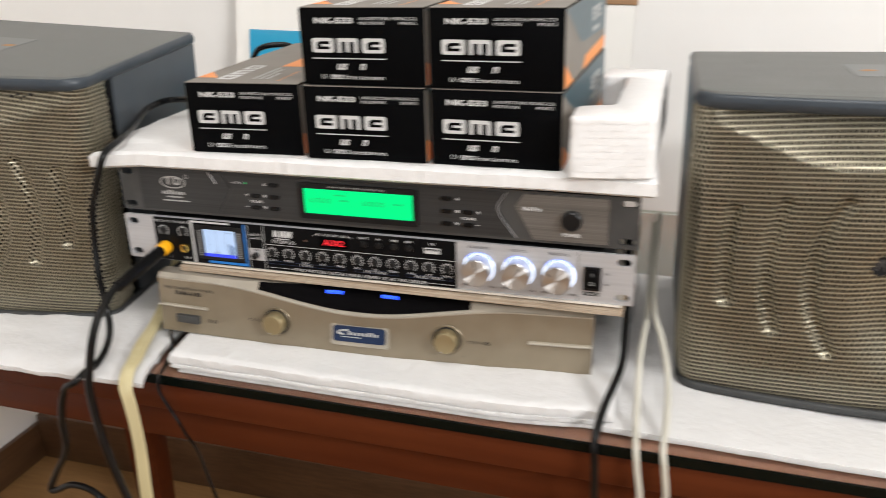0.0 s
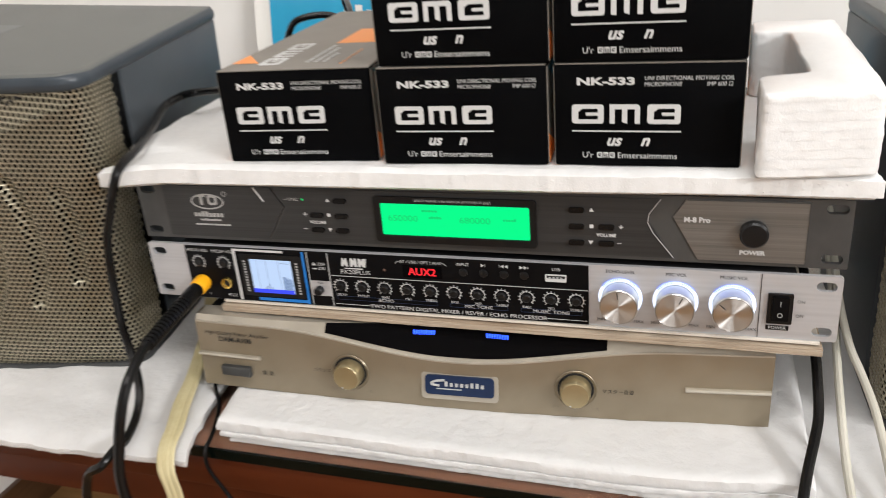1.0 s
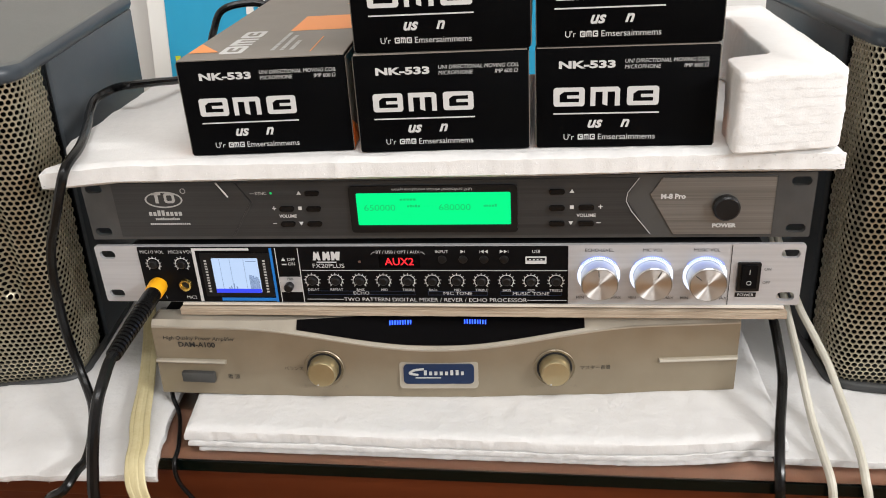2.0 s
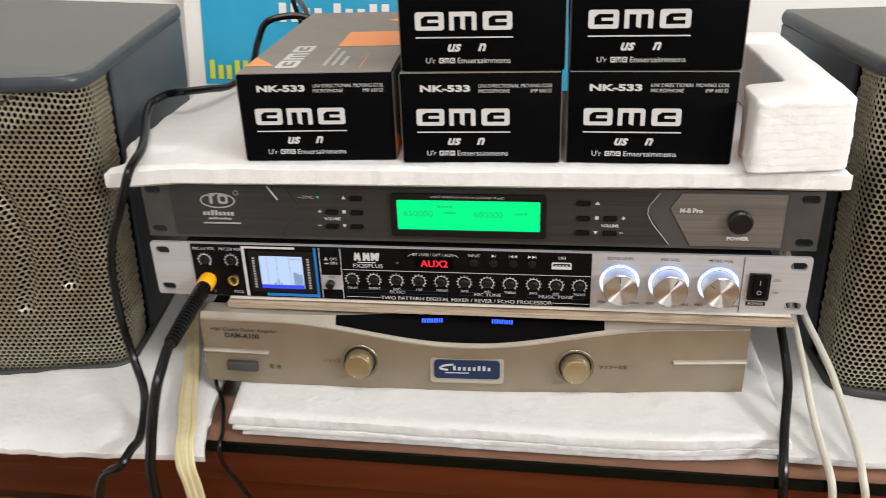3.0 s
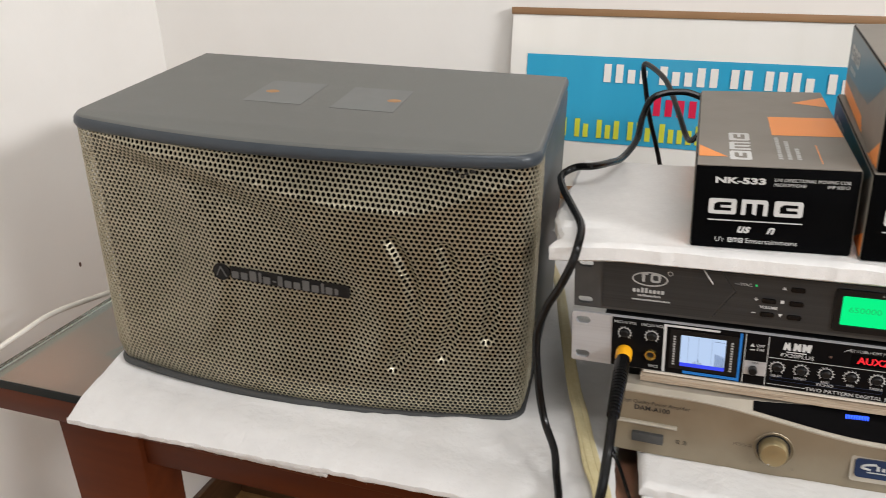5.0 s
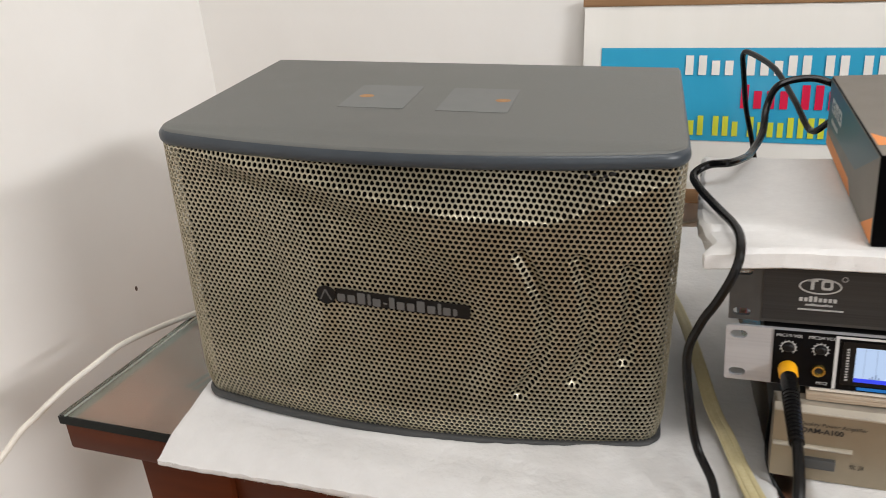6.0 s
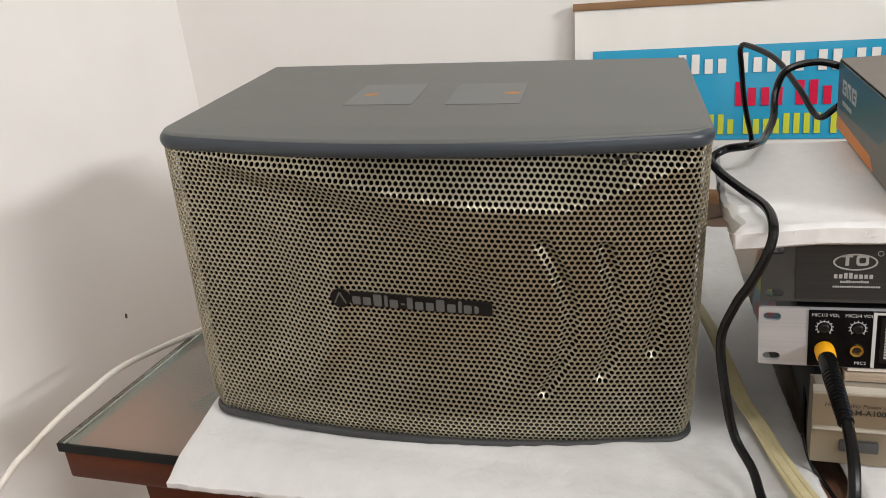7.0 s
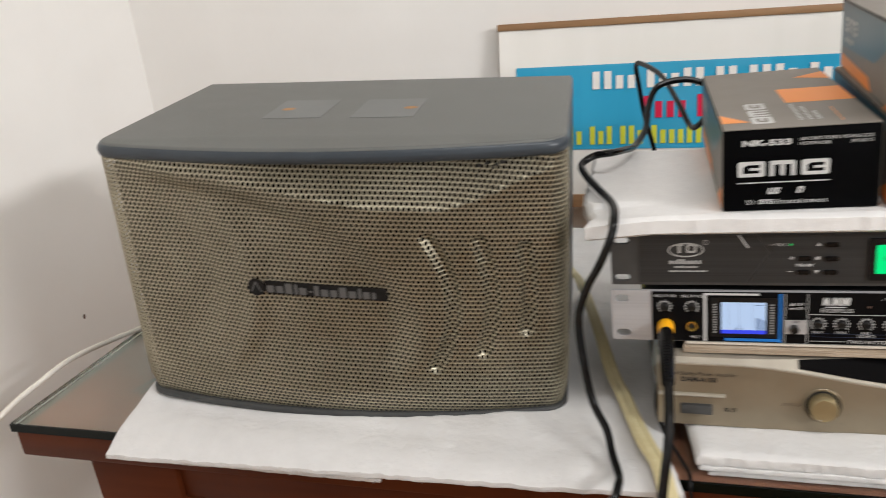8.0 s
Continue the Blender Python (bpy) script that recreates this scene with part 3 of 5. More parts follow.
def grille_mesh(mirror):
    """A perforated metal sheet bent round the front: six-sided cells, each with a round hole and its rim."""
    line = [Vector((-SW + 0.003, 0.046))] + plan(0.003, 160)[1:-1] + [Vector((SW - 0.003, 0.046))]
    P = np.array([(p.x, p.y) for p in line])
    S = np.concatenate([[0], np.cumsum(np.hypot(*(P[1:] - P[:-1]).T))])
    z0, z1 = 0.0040, SH - 0.0085

    def place(s, z, back=0.0):
        """Points of the sheet, from the length along the front and the height."""
        s = np.clip(s, 0, S[-1])
        x, y = np.interp(s, S, P[:, 0]), np.interp(s, S, P[:, 1])
        a, b = np.maximum(s - 0.003, 0), np.minimum(s + 0.003, S[-1])
        dx, dy = np.interp(b, S, P[:, 0]) - np.interp(a, S, P[:, 0]), np.interp(b, S, P[:, 1]) - np.interp(a, S, P[:, 1])
        ln = np.hypot(dx, dy)
        curl = 0.0058 * np.clip((0.034 - z) / 0.030, 0, 1) ** 2        # the sheet bends in towards the foot
        h = relief(x, z) * step(0.0, 0.02, SW - 0.008 - np.abs(x)) - curl - back
        return np.stack([(-1 if mirror else 1) * (x + dy / ln * h), y - dx / ln * h, z], -1)

    pitch, hole, lean = 0.00440, 0.00180, radians(-3.0)
    rowh = pitch * math.sqrt(3) / 2
    # the rows of holes run slightly out of level
    i, j = np.meshgrid(np.arange(-8, int(S[-1] / pitch) + 8), np.arange(-12, int((z1 - z0) / rowh) + 12))
    u, v = ((i + 0.5 * (j % 2)) * pitch).ravel(), (j * rowh).ravel()
    su, zv = u * math.cos(lean) - v * math.sin(lean), z0 + u * math.sin(lean) + v * math.cos(lean)
    R = pitch / math.sqrt(3)
    keep = (su > 0.8 * R) & (su < S[-1] - 0.8 * R) & (zv > z0 + 0.7 * R) & (zv < z1 - 0.7 * R)
    su, zv = su[keep], zv[keep]
    n = len(su)
    corner = radians(30) + lean + np.arange(6) * math.pi / 3
    rim = radians(30) + lean + np.arange(12) * math.pi / 6
    outer = place(su[:, None] + R * np.cos(corner), zv[:, None] + R * np.sin(corner)).reshape(-1, 3)
    inner = place(su[:, None] + hole * np.cos(rim), zv[:, None] + hole * np.sin(rim)).reshape(-1, 3)
    deep = place(su[:, None] + 0.96 * hole * np.cos(rim), zv[:, None] + 0.96 * hole * np.sin(rim), 0.0011).reshape(-1, 3)
    verts = np.concatenate([outer, inner, deep]).tolist()
    faces = []
    for c in range(n):
        o, p, q = 6 * c, 6 * n + 12 * c, 18 * n + 12 * c
        for k in range(6):
            f = (o + k, o + (k + 1) % 6, p + (2 * k + 2) % 12, p + 2 * k + 1, p + 2 * k)
            faces.append(f[::-1] if mirror else f)
        for k in range(12):
            f = (p + k, p + (k + 1) % 12, q + (k + 1) % 12, q + k)
            faces.append(f[::-1] if mirror else f)
    # narrow plain rims along the top and the foot
    for za, zb in ((z0 - 0.001, z0 + 0.0016), (z1 - 0.0012, z1 + 0.001)):
        base = len(verts)
        ring = place(np.repeat(S[-1] * np.arange(161) / 160, 2), np.tile([za, zb], 161), 0.0004)
        verts += ring.tolist()
        for k in range(160):
            a = base + 2 * k
            q = (a, a + 2, a + 3, a + 1)
            faces.append(q[::-1] if mirror else q)
    me = bpy.data.meshes.new("grille")
    me.from_pydata(verts, [], faces)
    me.update()
    smooth(me, 50)
    return me


def loudspeaker(m, mirror, label):
    sp = thing("loudspeaker", m, label, "loudspeaker", "loudspeakers on the table")
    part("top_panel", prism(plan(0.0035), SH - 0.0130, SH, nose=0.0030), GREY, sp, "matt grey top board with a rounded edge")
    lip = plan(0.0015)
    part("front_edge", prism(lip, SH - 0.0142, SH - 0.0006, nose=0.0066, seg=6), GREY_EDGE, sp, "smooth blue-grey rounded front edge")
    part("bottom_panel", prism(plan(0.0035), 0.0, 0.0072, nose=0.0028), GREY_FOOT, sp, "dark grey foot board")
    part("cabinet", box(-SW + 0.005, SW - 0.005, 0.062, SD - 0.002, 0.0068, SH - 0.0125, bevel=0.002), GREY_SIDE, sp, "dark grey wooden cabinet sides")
    for s in (-1, 1):
        part("side_strip", box(s * (SW - 0.016) - 0.008, s * (SW - 0.016) + 0.008, 0.044, 0.064, 0.0070, SH - 0.0130), BLACK, sp, "black strip between grille and cabinet")
    part("inner_cloth", prism([Vector((-SW + 0.008, 0.06))] + [Vector((p.x, p.y + 0.004 + 0.024 * float(step(0.0, 0.032, SW - 0.008 - abs(p.x))))) for p in plan(0.008)[1:-1]] + [Vector((SW - 0.008, 0.06))], 0.0072, SH - 0.0135), CLOTH, sp, "black cloth behind the grille")
    part("grille", grille_mesh(mirror), GRILLE, sp, "gold-grey perforated metal grille pressed with waves and grooves")
    # name plate: a dark strip with plain grey bars, running slightly downhill
    def front_y(x, z):
        return 0.003 - BOW * (1 - (x / SW) ** 2) - float(relief(np.float64(x), np.float64(z)))

    def laid(bm, out):
        """Bends a flat piece onto the grille, along a line that falls to one side."""
        for v in bm.verts:
            x = v.co.x
            v.co.z += 0.1312 - 0.060 * (x + 0.064)
            v.co.y += front_y(x, 0.1312 - 0.060 * (x + 0.064)) - out
        return bm

    plate = part("name_plate", laid(join(slab(rounded(-0.056, 0.0535, -0.0056, 0.0062, 0.002), -0.0005, 0.0005), slab(disc(-0.0640, 0.0, 0.0080, seg=24), -0.0008, 0.0006)), 0.0012), BLACK, sp, "black strip and round badge with a row of grey bars")
    x = -0.0545
    for wide, tall in ((0.0066, 0), (0.0066, 0), (0.0068, 1), (0.0028, 1), (0.0068, 0), (0.0036, -1), (0.0046, 1), (0.0066, 0), (0.0062, 0), (0.0066, 1), (0.0066, 0), (0.0028, 1), (0.0062, 0), (0.0066, 0)):
        wide *= 1.10
        bar = 0.86 * wide
        low, high = (-0.0046, 0.0022 if tall == 0 else 0.0052) if tall >= 0 else (-0.0016, -0.0002)
        part("letter_bar", laid(slab(rounded(x, x + bar, low, high, min(0.0010, 0.45 * (high - low))), -0.0008, -0.0002), 0.0014), INK_DIM, plate, shade=False)
        x += wide + 0.0011
    part("badge_mark", laid(slab([(-0.0690, -0.0040), (-0.0678, -0.0040), (-0.0640, 0.0040), (-0.0602, -0.0040), (-0.0590, -0.0040), (-0.0634, 0.0055), (-0.0646, 0.0055)], -0.0010, -0.0004), 0.0014), INK_DIM, plate, "thin grey mark", shade=False)
    scuff = bmesh.new()
    for q, (gx, gz) in enumerate(((0.136, 0.2365), (0.142, 0.2380), (0.150, 0.2372), (0.155, 0.2390), (0.147, 0.2345))):
        join(scuff, lathe([(0, 0), (0.0016, 0), (0.0012, 0.0004), (0, 0.0005)], 7, FRONT @ Matrix.Diagonal((1.2 + 0.3 * (q % 2), 1, 1, 1)), (gx, front_y(gx, gz) - 0.0002, gz)))
    part("scrape", scuff, INK_DARK, sp, "dark scraped spots on the grille")
    for x0, x1, xo, y0 in ((-0.0775, -0.0205, -0.063, 0.078), (0.008, 0.067, 0.0577, 0.076)):
        tape = part("tape_patch", box(x0, x1, y0, y0 + 0.071, SH + 0.0001, SH + 0.0003), TAPE, sp, "square of paler grey tape")
        part("hole_mark", lathe([(0, 0), (0.0066, 0), (0.005, 0.0002), (0, 0.0003)], 14, Matrix.Diagonal((1, 0.8, 1, 1)), (xo, y0 + 0.035, SH + 0.0003)), TORN, tape, "torn orange spot in the tape")
    return sp


loudspeaker(pose(-0.4913, -0.0120, 0.7746, 2.75, 3.70, 6.60), False, "grey box loudspeaker with a gold perforated grille on white felt")
loudspeaker(pose(0.4850, 0.0340, 0.7620, -1.2, -0.4, 3.0), True, "grey box loudspeaker, its gold grille grooved, beside the rack units")


# ---------------------------------------------------------------- power amplifier
AZ = 0.7745
amp = thing("power_amplifier", pose(0.0012, 0.0, AZ, 0, 0.9, 3.3), "champagne-coloured power amplifier on a pile of felt", "amplifier")
AW, AH = 0.2077, 0.0590


def ridge(x):
    return 0.0545 - 0.0165 * (0.5 + 0.5 * math.cos(math.pi * min(1, abs(x + 0.001) / 0.150)))


def face_y(x, z):
    y = -0.001 - 0.007 * (1 - (x / AW) ** 2) - 0.003 * (1 - z / AH)
    over = z - ridge(x)
    return y + (0.75 * over if over > 0 else 0)


def skin(low, high, x0, x1, nx, nz, out=0.0):
    bm = bmesh.new()
    g = {}
    for i in range(nx + 1):
        x = x0 + (x1 - x0) * i / nx
        for j in range(nz + 1):
            a, b = low(x), high(x)
            z = a + (b - a) * j / nz
            g[i, j] = bm.verts.new((x, face_y(x, z) - out, z))
    for i in range(nx):
        for j in range(nz):
            bm.faces.new((g[i, j], g[i + 1, j], g[i + 1, j + 1], g[i, j + 1]))
    return bm


part("case", box(-AW + 0.004, AW - 0.004, 0.012, 0.30, 0.002, AH - 0.001, bevel=0.001), CHASSIS, amp, "black metal case")
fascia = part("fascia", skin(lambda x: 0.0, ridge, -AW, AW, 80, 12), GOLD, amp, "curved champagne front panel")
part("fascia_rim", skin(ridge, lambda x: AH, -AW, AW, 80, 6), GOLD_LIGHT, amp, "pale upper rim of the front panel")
part("ridge_line", tube([(x, face_y(x, ridge(x)) + 0.0004, ridge(x)) for x in [(-AW + 0.0005) + (2 * AW - 0.001) * k / 40 for k in range(41)]], 0.0011, 6, 2), GOLD_LIGHT, fascia)
for s in (-1, 1):
    side = bmesh.new()
    q = [side.verts.new((s * AW, face_y(AW, 0.0), 0)), side.verts.new((s * AW, 0.014, 0)), side.verts.new((s * AW, 0.014, AH)), side.verts.new((s * AW, face_y(AW, AH), AH)), side.verts.new((s * AW, face_y(AW, ridge(AW)), ridge(AW)))]
    side.faces.new(q)
    got = bmesh.ops.extrude_face_region(side, geom=side.faces[:])
    bmesh.ops.translate(side, vec=(-s * 0.002, 0, 0), verts=[v for v in got["geom"] if isinstance(v, bmesh.types.BMVert)])
    part("side_cheek", side, GOLD, fascia, shade=False)
under = bmesh.new()
lo = [under.verts.new((x, face_y(x, 0), 0.0)) for x in [-AW + 2 * AW * k / 40 for k in range(41)]]
hi = [under.verts.new((v.co.x, 0.014, 0.0)) for v in lo]
for k in range(40):
    under.faces.new((lo[k], lo[k + 1], hi[k + 1], hi[k]))
part("fascia_underside", under, CHASSIS, amp)
lid = bmesh.new()
lo = [lid.verts.new((x, face_y(x, AH), AH)) for x in [-AW + 2 * AW * k / 40 for k in range(41)]]
hi = [lid.verts.new((v.co.x, 0.016, AH)) for v in lo]
for k in range(40):
    lid.faces.new((lo[k], lo[k + 1], hi[k + 1], hi[k]))
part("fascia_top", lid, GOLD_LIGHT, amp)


def lens(x):
    t = min(1, abs(x) / 0.101)
    return max(ridge(x) + 0.0030, 0.0412 + 0.0120 * t ** 2.0)


window = part("display_window", skin(lens, lambda x: AH + 0.0002, -0.101, 0.101, 50, 5, 0.0009), SMOKE, amp, "dark smoked meter window")
for x0, x1 in ((-0.0355, -0.019), (0.0175, 0.034)):
    meter = bmesh.new()
    n = 9
    for k in range(n):
        a = x0 + (x1 - x0) * k / n
        join(meter, box(a, a + 0.0008, face_y(a, 0.0545) - 0.0019, face_y(a, 0.0545) - 0.0006, 0.0528, 0.0562))
    part("level_meter", meter, BLUE_LED, window, "row of glowing blue level bars")


def on_amp(x, z, out=0.0006):
    slope = math.degrees(math.atan2(face_y(x + 0.002, z) - face_y(x - 0.002, z), 0.004))
    lean = math.degrees(math.atan2(face_y(x, z) - face_y(x, z - 0.004), 0.004))
    return Matrix.Translation((x, face_y(x, z) - out, z)) @ Matrix.Rotation(radians(slope), 4, "Z") @ Matrix.Rotation(radians(90 - lean), 4, "X")


for kx in (-0.0832, 0.0805):
    m = on_amp(kx, 0.0238, 0.0002)
    part("knob_recess", lathe([(0.0105, 0.0001), (0.0142, 0.0001), (0.0146, 0.0008), (0.0142, 0.0012), (0.0135, 0.0006), (0.0108, 0.0003)], 40, m), GOLD, fascia, "shallow recess round a knob")
    # near-black ring puts the shadow inside the recess into the colour
    part("recess_gap", lathe([(0.0109, 0.0002), (0.0109, 0.0006), (0.0124, 0.0007), (0.0124, 0.0002)], 40, m), CHASSIS, fascia, "dark ring for the shadow round a knob")
    knob = part("knob", lathe([(0, 0), (0.0108, 0), (0.0106, 0.006), (0.0103, 0.0088), (0.0092, 0.0102), (0, 0.0105)], 40, m), GOLD_KNOB, amp, "round brass-gold volume knob")
    part("pointer_dot", lathe([(0, 0), (0.0007, 0), (0, 0.0004)], 10, m @ Matrix.Translation((-0.003, -0.0080, 0.0102))), INK, knob)
# the frame's paler champagne stands for the highlight along its raised edges
badge = part("badge_frame", slab(rounded(-0.0235, 0.0325, -0.0108, 0.0098, 0.003), -0.0012, 0.002), GOLD_LIGHT, amp, "raised champagne frame of the badge, paler for its edge highlights")
badge.matrix_local = Matrix.Translation((-0.0055, face_y(0.005, 0.019), 0.0195)) @ Matrix.Rotation(radians(-11), 4, "X")
part("badge_plate", slab(rounded(-0.0205, 0.0295, -0.0068, 0.0080, 0.003), -0.0024, -0.0010), BADGE, badge, "dark blue badge")
swoosh = bmesh.new()
join(swoosh, tube([(-0.006, -0.0026, 0.0045), (-0.013, -0.0026, 0.0035), (-0.016, -0.0026, 0.0012), (-0.010, -0.0026, 0.0000)], 0.0009, 6, 6))
join(swoosh, bars(8, -0.006, 0.024, 0.0, 0.0036, -0.0030, -0.0022, seed=3, gap=0.45))
join(swoosh, box(-0.012, 0.006, -0.0030, -0.0022, -0.0024, -0.0017))
part("badge_mark", swoosh, INK_GREY, badge)
for x0, x1 in ((-AW + 0.0005, -0.155), (0.153, AW - 0.0005)):
    bar = bmesh.new()
    xs = [x0 + (x1 - x0) * k / 10 for k in range(11)]
    join(bar, tube([(x, face_y(x, 0.0285) - 0.0012, 0.0280) for x in xs], 0.0015, 8, 2, flat=1.5, side=(0, 0, 1)))
    part("trim_bar", bar, GOLD_LIGHT, fascia, "pale raised trim bar")
key = part("power_key", box(-0.0125, 0.0125, -0.0035, 0.002, -0.0042, 0.0042, bevel=0.0012), STEEL_PLAIN, amp, "grey push-button power key")
key.matrix_local = Matrix.Translation((-0.1772, face_y(-0.1772, 0.015) + 0.0002, 0.0152)) @ Matrix.Rotation(radians(-4), 4, "Z")
letters("High Quality Power Amplifier", 0.0042, on_amp(-0.1735, 0.0462), INK_DARK, fascia, wide=1.06, shear=0.15)
letters("DAM-A100", 0.0056, on_amp(-0.1755, 0.0410), INK_DARK, fascia, bold=0.00012, wide=1.06)
letters("バランス", 0.0036, on_amp(-0.1055, 0.0230), INK_DARK, fascia)
letters("マスター音量", 0.0036, on_amp(0.1090, 0.0230), INK_DARK, fascia)
letters("電 源", 0.0042, on_amp(-0.1510, 0.0152), INK_DARK, fascia)
for kx in (-0.0832, 0.0805):
    for dx, ch in ((-0.0135, "小・"), (0.0135, "・大")) if kx > 0 else ((-0.0135, "左・"), (0.0135, "・右")):
        letters(ch, 0.0030, on_amp(kx + dx, 0.0085), INK_FADED, fascia)

# ---------------------------------------------------------------- plywood board between amplifier and mixer
ply = thing("plywood_board", pose(0.018, 0.0, 0.8363), "thin rough-edged plywood board between amplifier and mixer", "board")
part("core", sheet(-0.203, 0.216, -0.004, 0.21, lambda x, y: 0.0, 0.0078, nx=80, ny=8, rough=0.0002, fray=0.0012, seed=33), KRAFT, ply, "layered splintered plywood edge")
part("face_veneer", box(-0.201, 0.214, -0.002, 0.208, 0.0080, 0.0093), PLYFACE, ply, "pale upper veneer")

# ---------------------------------------------------------------- karaoke mixer
MZ = 0.8458
mixer = thing("karaoke_mixer", pose(0, 0, MZ), "one-unit rack karaoke mixer with silver and black front", "mixer")
part("chassis", box(-0.216, 0.216, 0.0032, 0.19, 0.0008, 0.0432, bevel=0.0008), CHASSIS, mixer, "black metal chassis")
EAR = [slot(s * 0.2325, z) for s in (-1, 1) for z in (0.0065, 0.0375)]
plate = part("faceplate", slab(rounded(-0.2413, 0.2413, 0.0, 0.0444, 0.0018), 0.0, 0.003, EAR), SILVER, mixer, "silver aluminium rack panel with slotted ears", shade=False)
part("front_panel", slab(rounded(-0.209, 0.0914, 0.0006, 0.0438, 0.0004), -0.0008, -0.0001), PANEL, mixer, "glossy black control panel", shade=False)
black = mixer.children[-1]
YF = -0.0011


def print_bar(x0, x1, z0, z1, mat, parent, y=YF, name="printed_line"):
    return part(name, box(x0, x1, y, y + 0.0002, z0, z1), mat, parent, shade=False)


def M(z):
    return z - 845.8


def dial(cx, cz, radius, parent):
    """A small trimmer with a ring of tick marks."""
    ticks = bmesh.new()
    for k in range(11):
        a = radians(225 - 27 * k)
        t = box(radius * 0.80, radius * 1.15, YF, YF + 0.0002, -0.00022, 0.00022)
        bmesh.ops.rotate(t, verts=t.verts[:], cent=(0, 0, 0), matrix=Matrix.Rotation(-a, 3, "Y"))
        bmesh.ops.translate(t, verts=t.verts[:], vec=(cx, 0, cz))
        join(ticks, t)
    ring = []
    for k in range(28):
        a0, a1 = radians(225 - 270 * k / 28), radians(225 - 270 * (k + 1) / 28)
        vs = [ticks.verts.new((cx + rr * math.cos(a), YF - 0.00002, cz + rr * math.sin(a))) for rr, a in ((radius * 0.86, a0), (radius * 0.86, a1), (radius * 0.95, a1), (radius * 0.95, a0))]
        ticks.faces.new(vs)
    dial_ob = part("trimmer", lathe([(0, 0), (radius * 0.62, 0), (radius * 0.60, 0.0016), (radius * 0.45, 0.0022), (0, 0.0018)], 18, FRONT, (cx, -0.0008, cz)), BLACK, parent, "small black trimmer")
    part("tick_ring", ticks, INK, dial_ob, shade=False)


for x in (-199, -178):
    dial(x / 1000, M(876.5) / 1000, 0.0052, black)
letters("MIC1/3 VOL", 0.0034, on_front(-0.1985, M(886) / 1000, YF), INK, black)
letters("MIC2/4 VOL", 0.0034, on_front(-0.1775, M(886) / 1000, YF), INK, black)
letters("MIC2", 0.0034, on_front(-0.1755, M(850) / 1000, YF), INK, black)
letters("1", 0.0034, on_front(-0.1945, M(850) / 1000, YF), INK, black)
part("jack_socket", lathe([(0.0023, 0.0002), (0.0030, 0.0018), (0.0043, 0.0020), (0.0046, 0.0010), (0.0048, 0.0)], 24, FRONT, (-0.1782, -0.0008, M(860) / 1000)), BRASS, black, "brass jack socket")
part("jack_hole", lathe([(0, 0.0003), (0.0024, 0.0003)], 16, FRONT, (-0.1782, -0.0008, M(860) / 1000)), SOCKET, black)
# screen and its white and blue trim
print_bar(-0.1690, -0.1668, 0.0010, 0.0430, INK, black)
print_bar(-0.1668, -0.1275, 0.0413, 0.0430, INK, black)
print_bar(-0.1130, -0.1112, 0.0010, 0.0430, BLUE_TRIM, black)
print_bar(-0.1530, -0.1130, 0.0016, 0.0040, BLUE_TRIM, black)
screen = part("screen", slab(rounded(-0.1557, -0.1225, 0.0084, 0.0352, 0.0005), -0.0016, -0.0008), SCREEN, mixer, "small lit blue-white spectrum screen", shade=False)
part("screen_bezel", slab(rounded(-0.1640, -0.1135, 0.0050, 0.0392, 0.001), -0.0012, -0.0007, [rounded(-0.1559, -0.1223, 0.0082, 0.0354, 0.0005)]), BLACK, mixer, "black screen surround")
part("screen_band", box(-0.1557, -0.1225, -0.0018, -0.00165, 0.0084, 0.0116), SCREEN_BLUE, screen, "deep blue band along the screen's foot")
tr = bmesh.new()
rnd = random.Random(5)
for k in range(12):
    x = -0.1300 + 0.0006 * k
    join(tr, box(x, x + 0.0004, -0.0018, -0.00165, 0.0116, 0.0215 - 0.0002 * k + 0.0016 * rnd.random()))
for x, h in ((-0.1445, 0.0024), (-0.1425, 0.0042), (-0.1405, 0.0018), (-0.1460, 0.0012)):
    join(tr, box(x, x + 0.0008, -0.0018, -0.00165, 0.0116, 0.0116 + h))
for x in (-0.1500, -0.1425, -0.1325):
    join(tr, box(x, x + 0.00018, -0.0018, -0.00165, 0.0116, 0.0350))
join(tr, box(-0.1310, -0.1235, -0.0018, -0.00165, 0.0330, 0.0334))
part("spectrum_bars", tr, SCREEN_INK, screen, "dark spectrum bars")
for x in (-0.1605, -0.1180):
    scale_marks = bmesh.new()
    for k in range(12):
        join(scale_marks, box(x - 0.0009, x + 0.0009, YF - 0.0002, YF, 0.0085 + 0.0022 * k, 0.0098 + 0.0022 * k))
    part("scale_marks", scale_marks, INK_GREY, black, shade=False)
print_bar(-0.1090, -0.1085, 0.0010, 0.0430, INK, black)
print_bar(-0.0929, -0.0924, 0.0010, 0.0430, INK, black)
part("switch_field", slab(rounded(-0.1083, -0.0930, 0.0088, 0.0208, 0.0003), -0.0011, -0.0007), SILVER, black, "pale square round the push button", shade=False)
part("push_button", lathe([(0, 0), (0.0032, 0), (0.0032, 0.0042), (0.0026, 0.0050), (0, 0.0051)], 24, FRONT, (-0.1018, -0.001, 0.0138)), BLACK, black, "round black push button")
letters("FBX", 0.0026, on_front(-0.1005, 0.0193, -0.0014), INK_DARK, black)
letters("▲ OFF\n▬ ON", 0.0034, on_front(-0.1003, 0.0325, YF), INK, black)
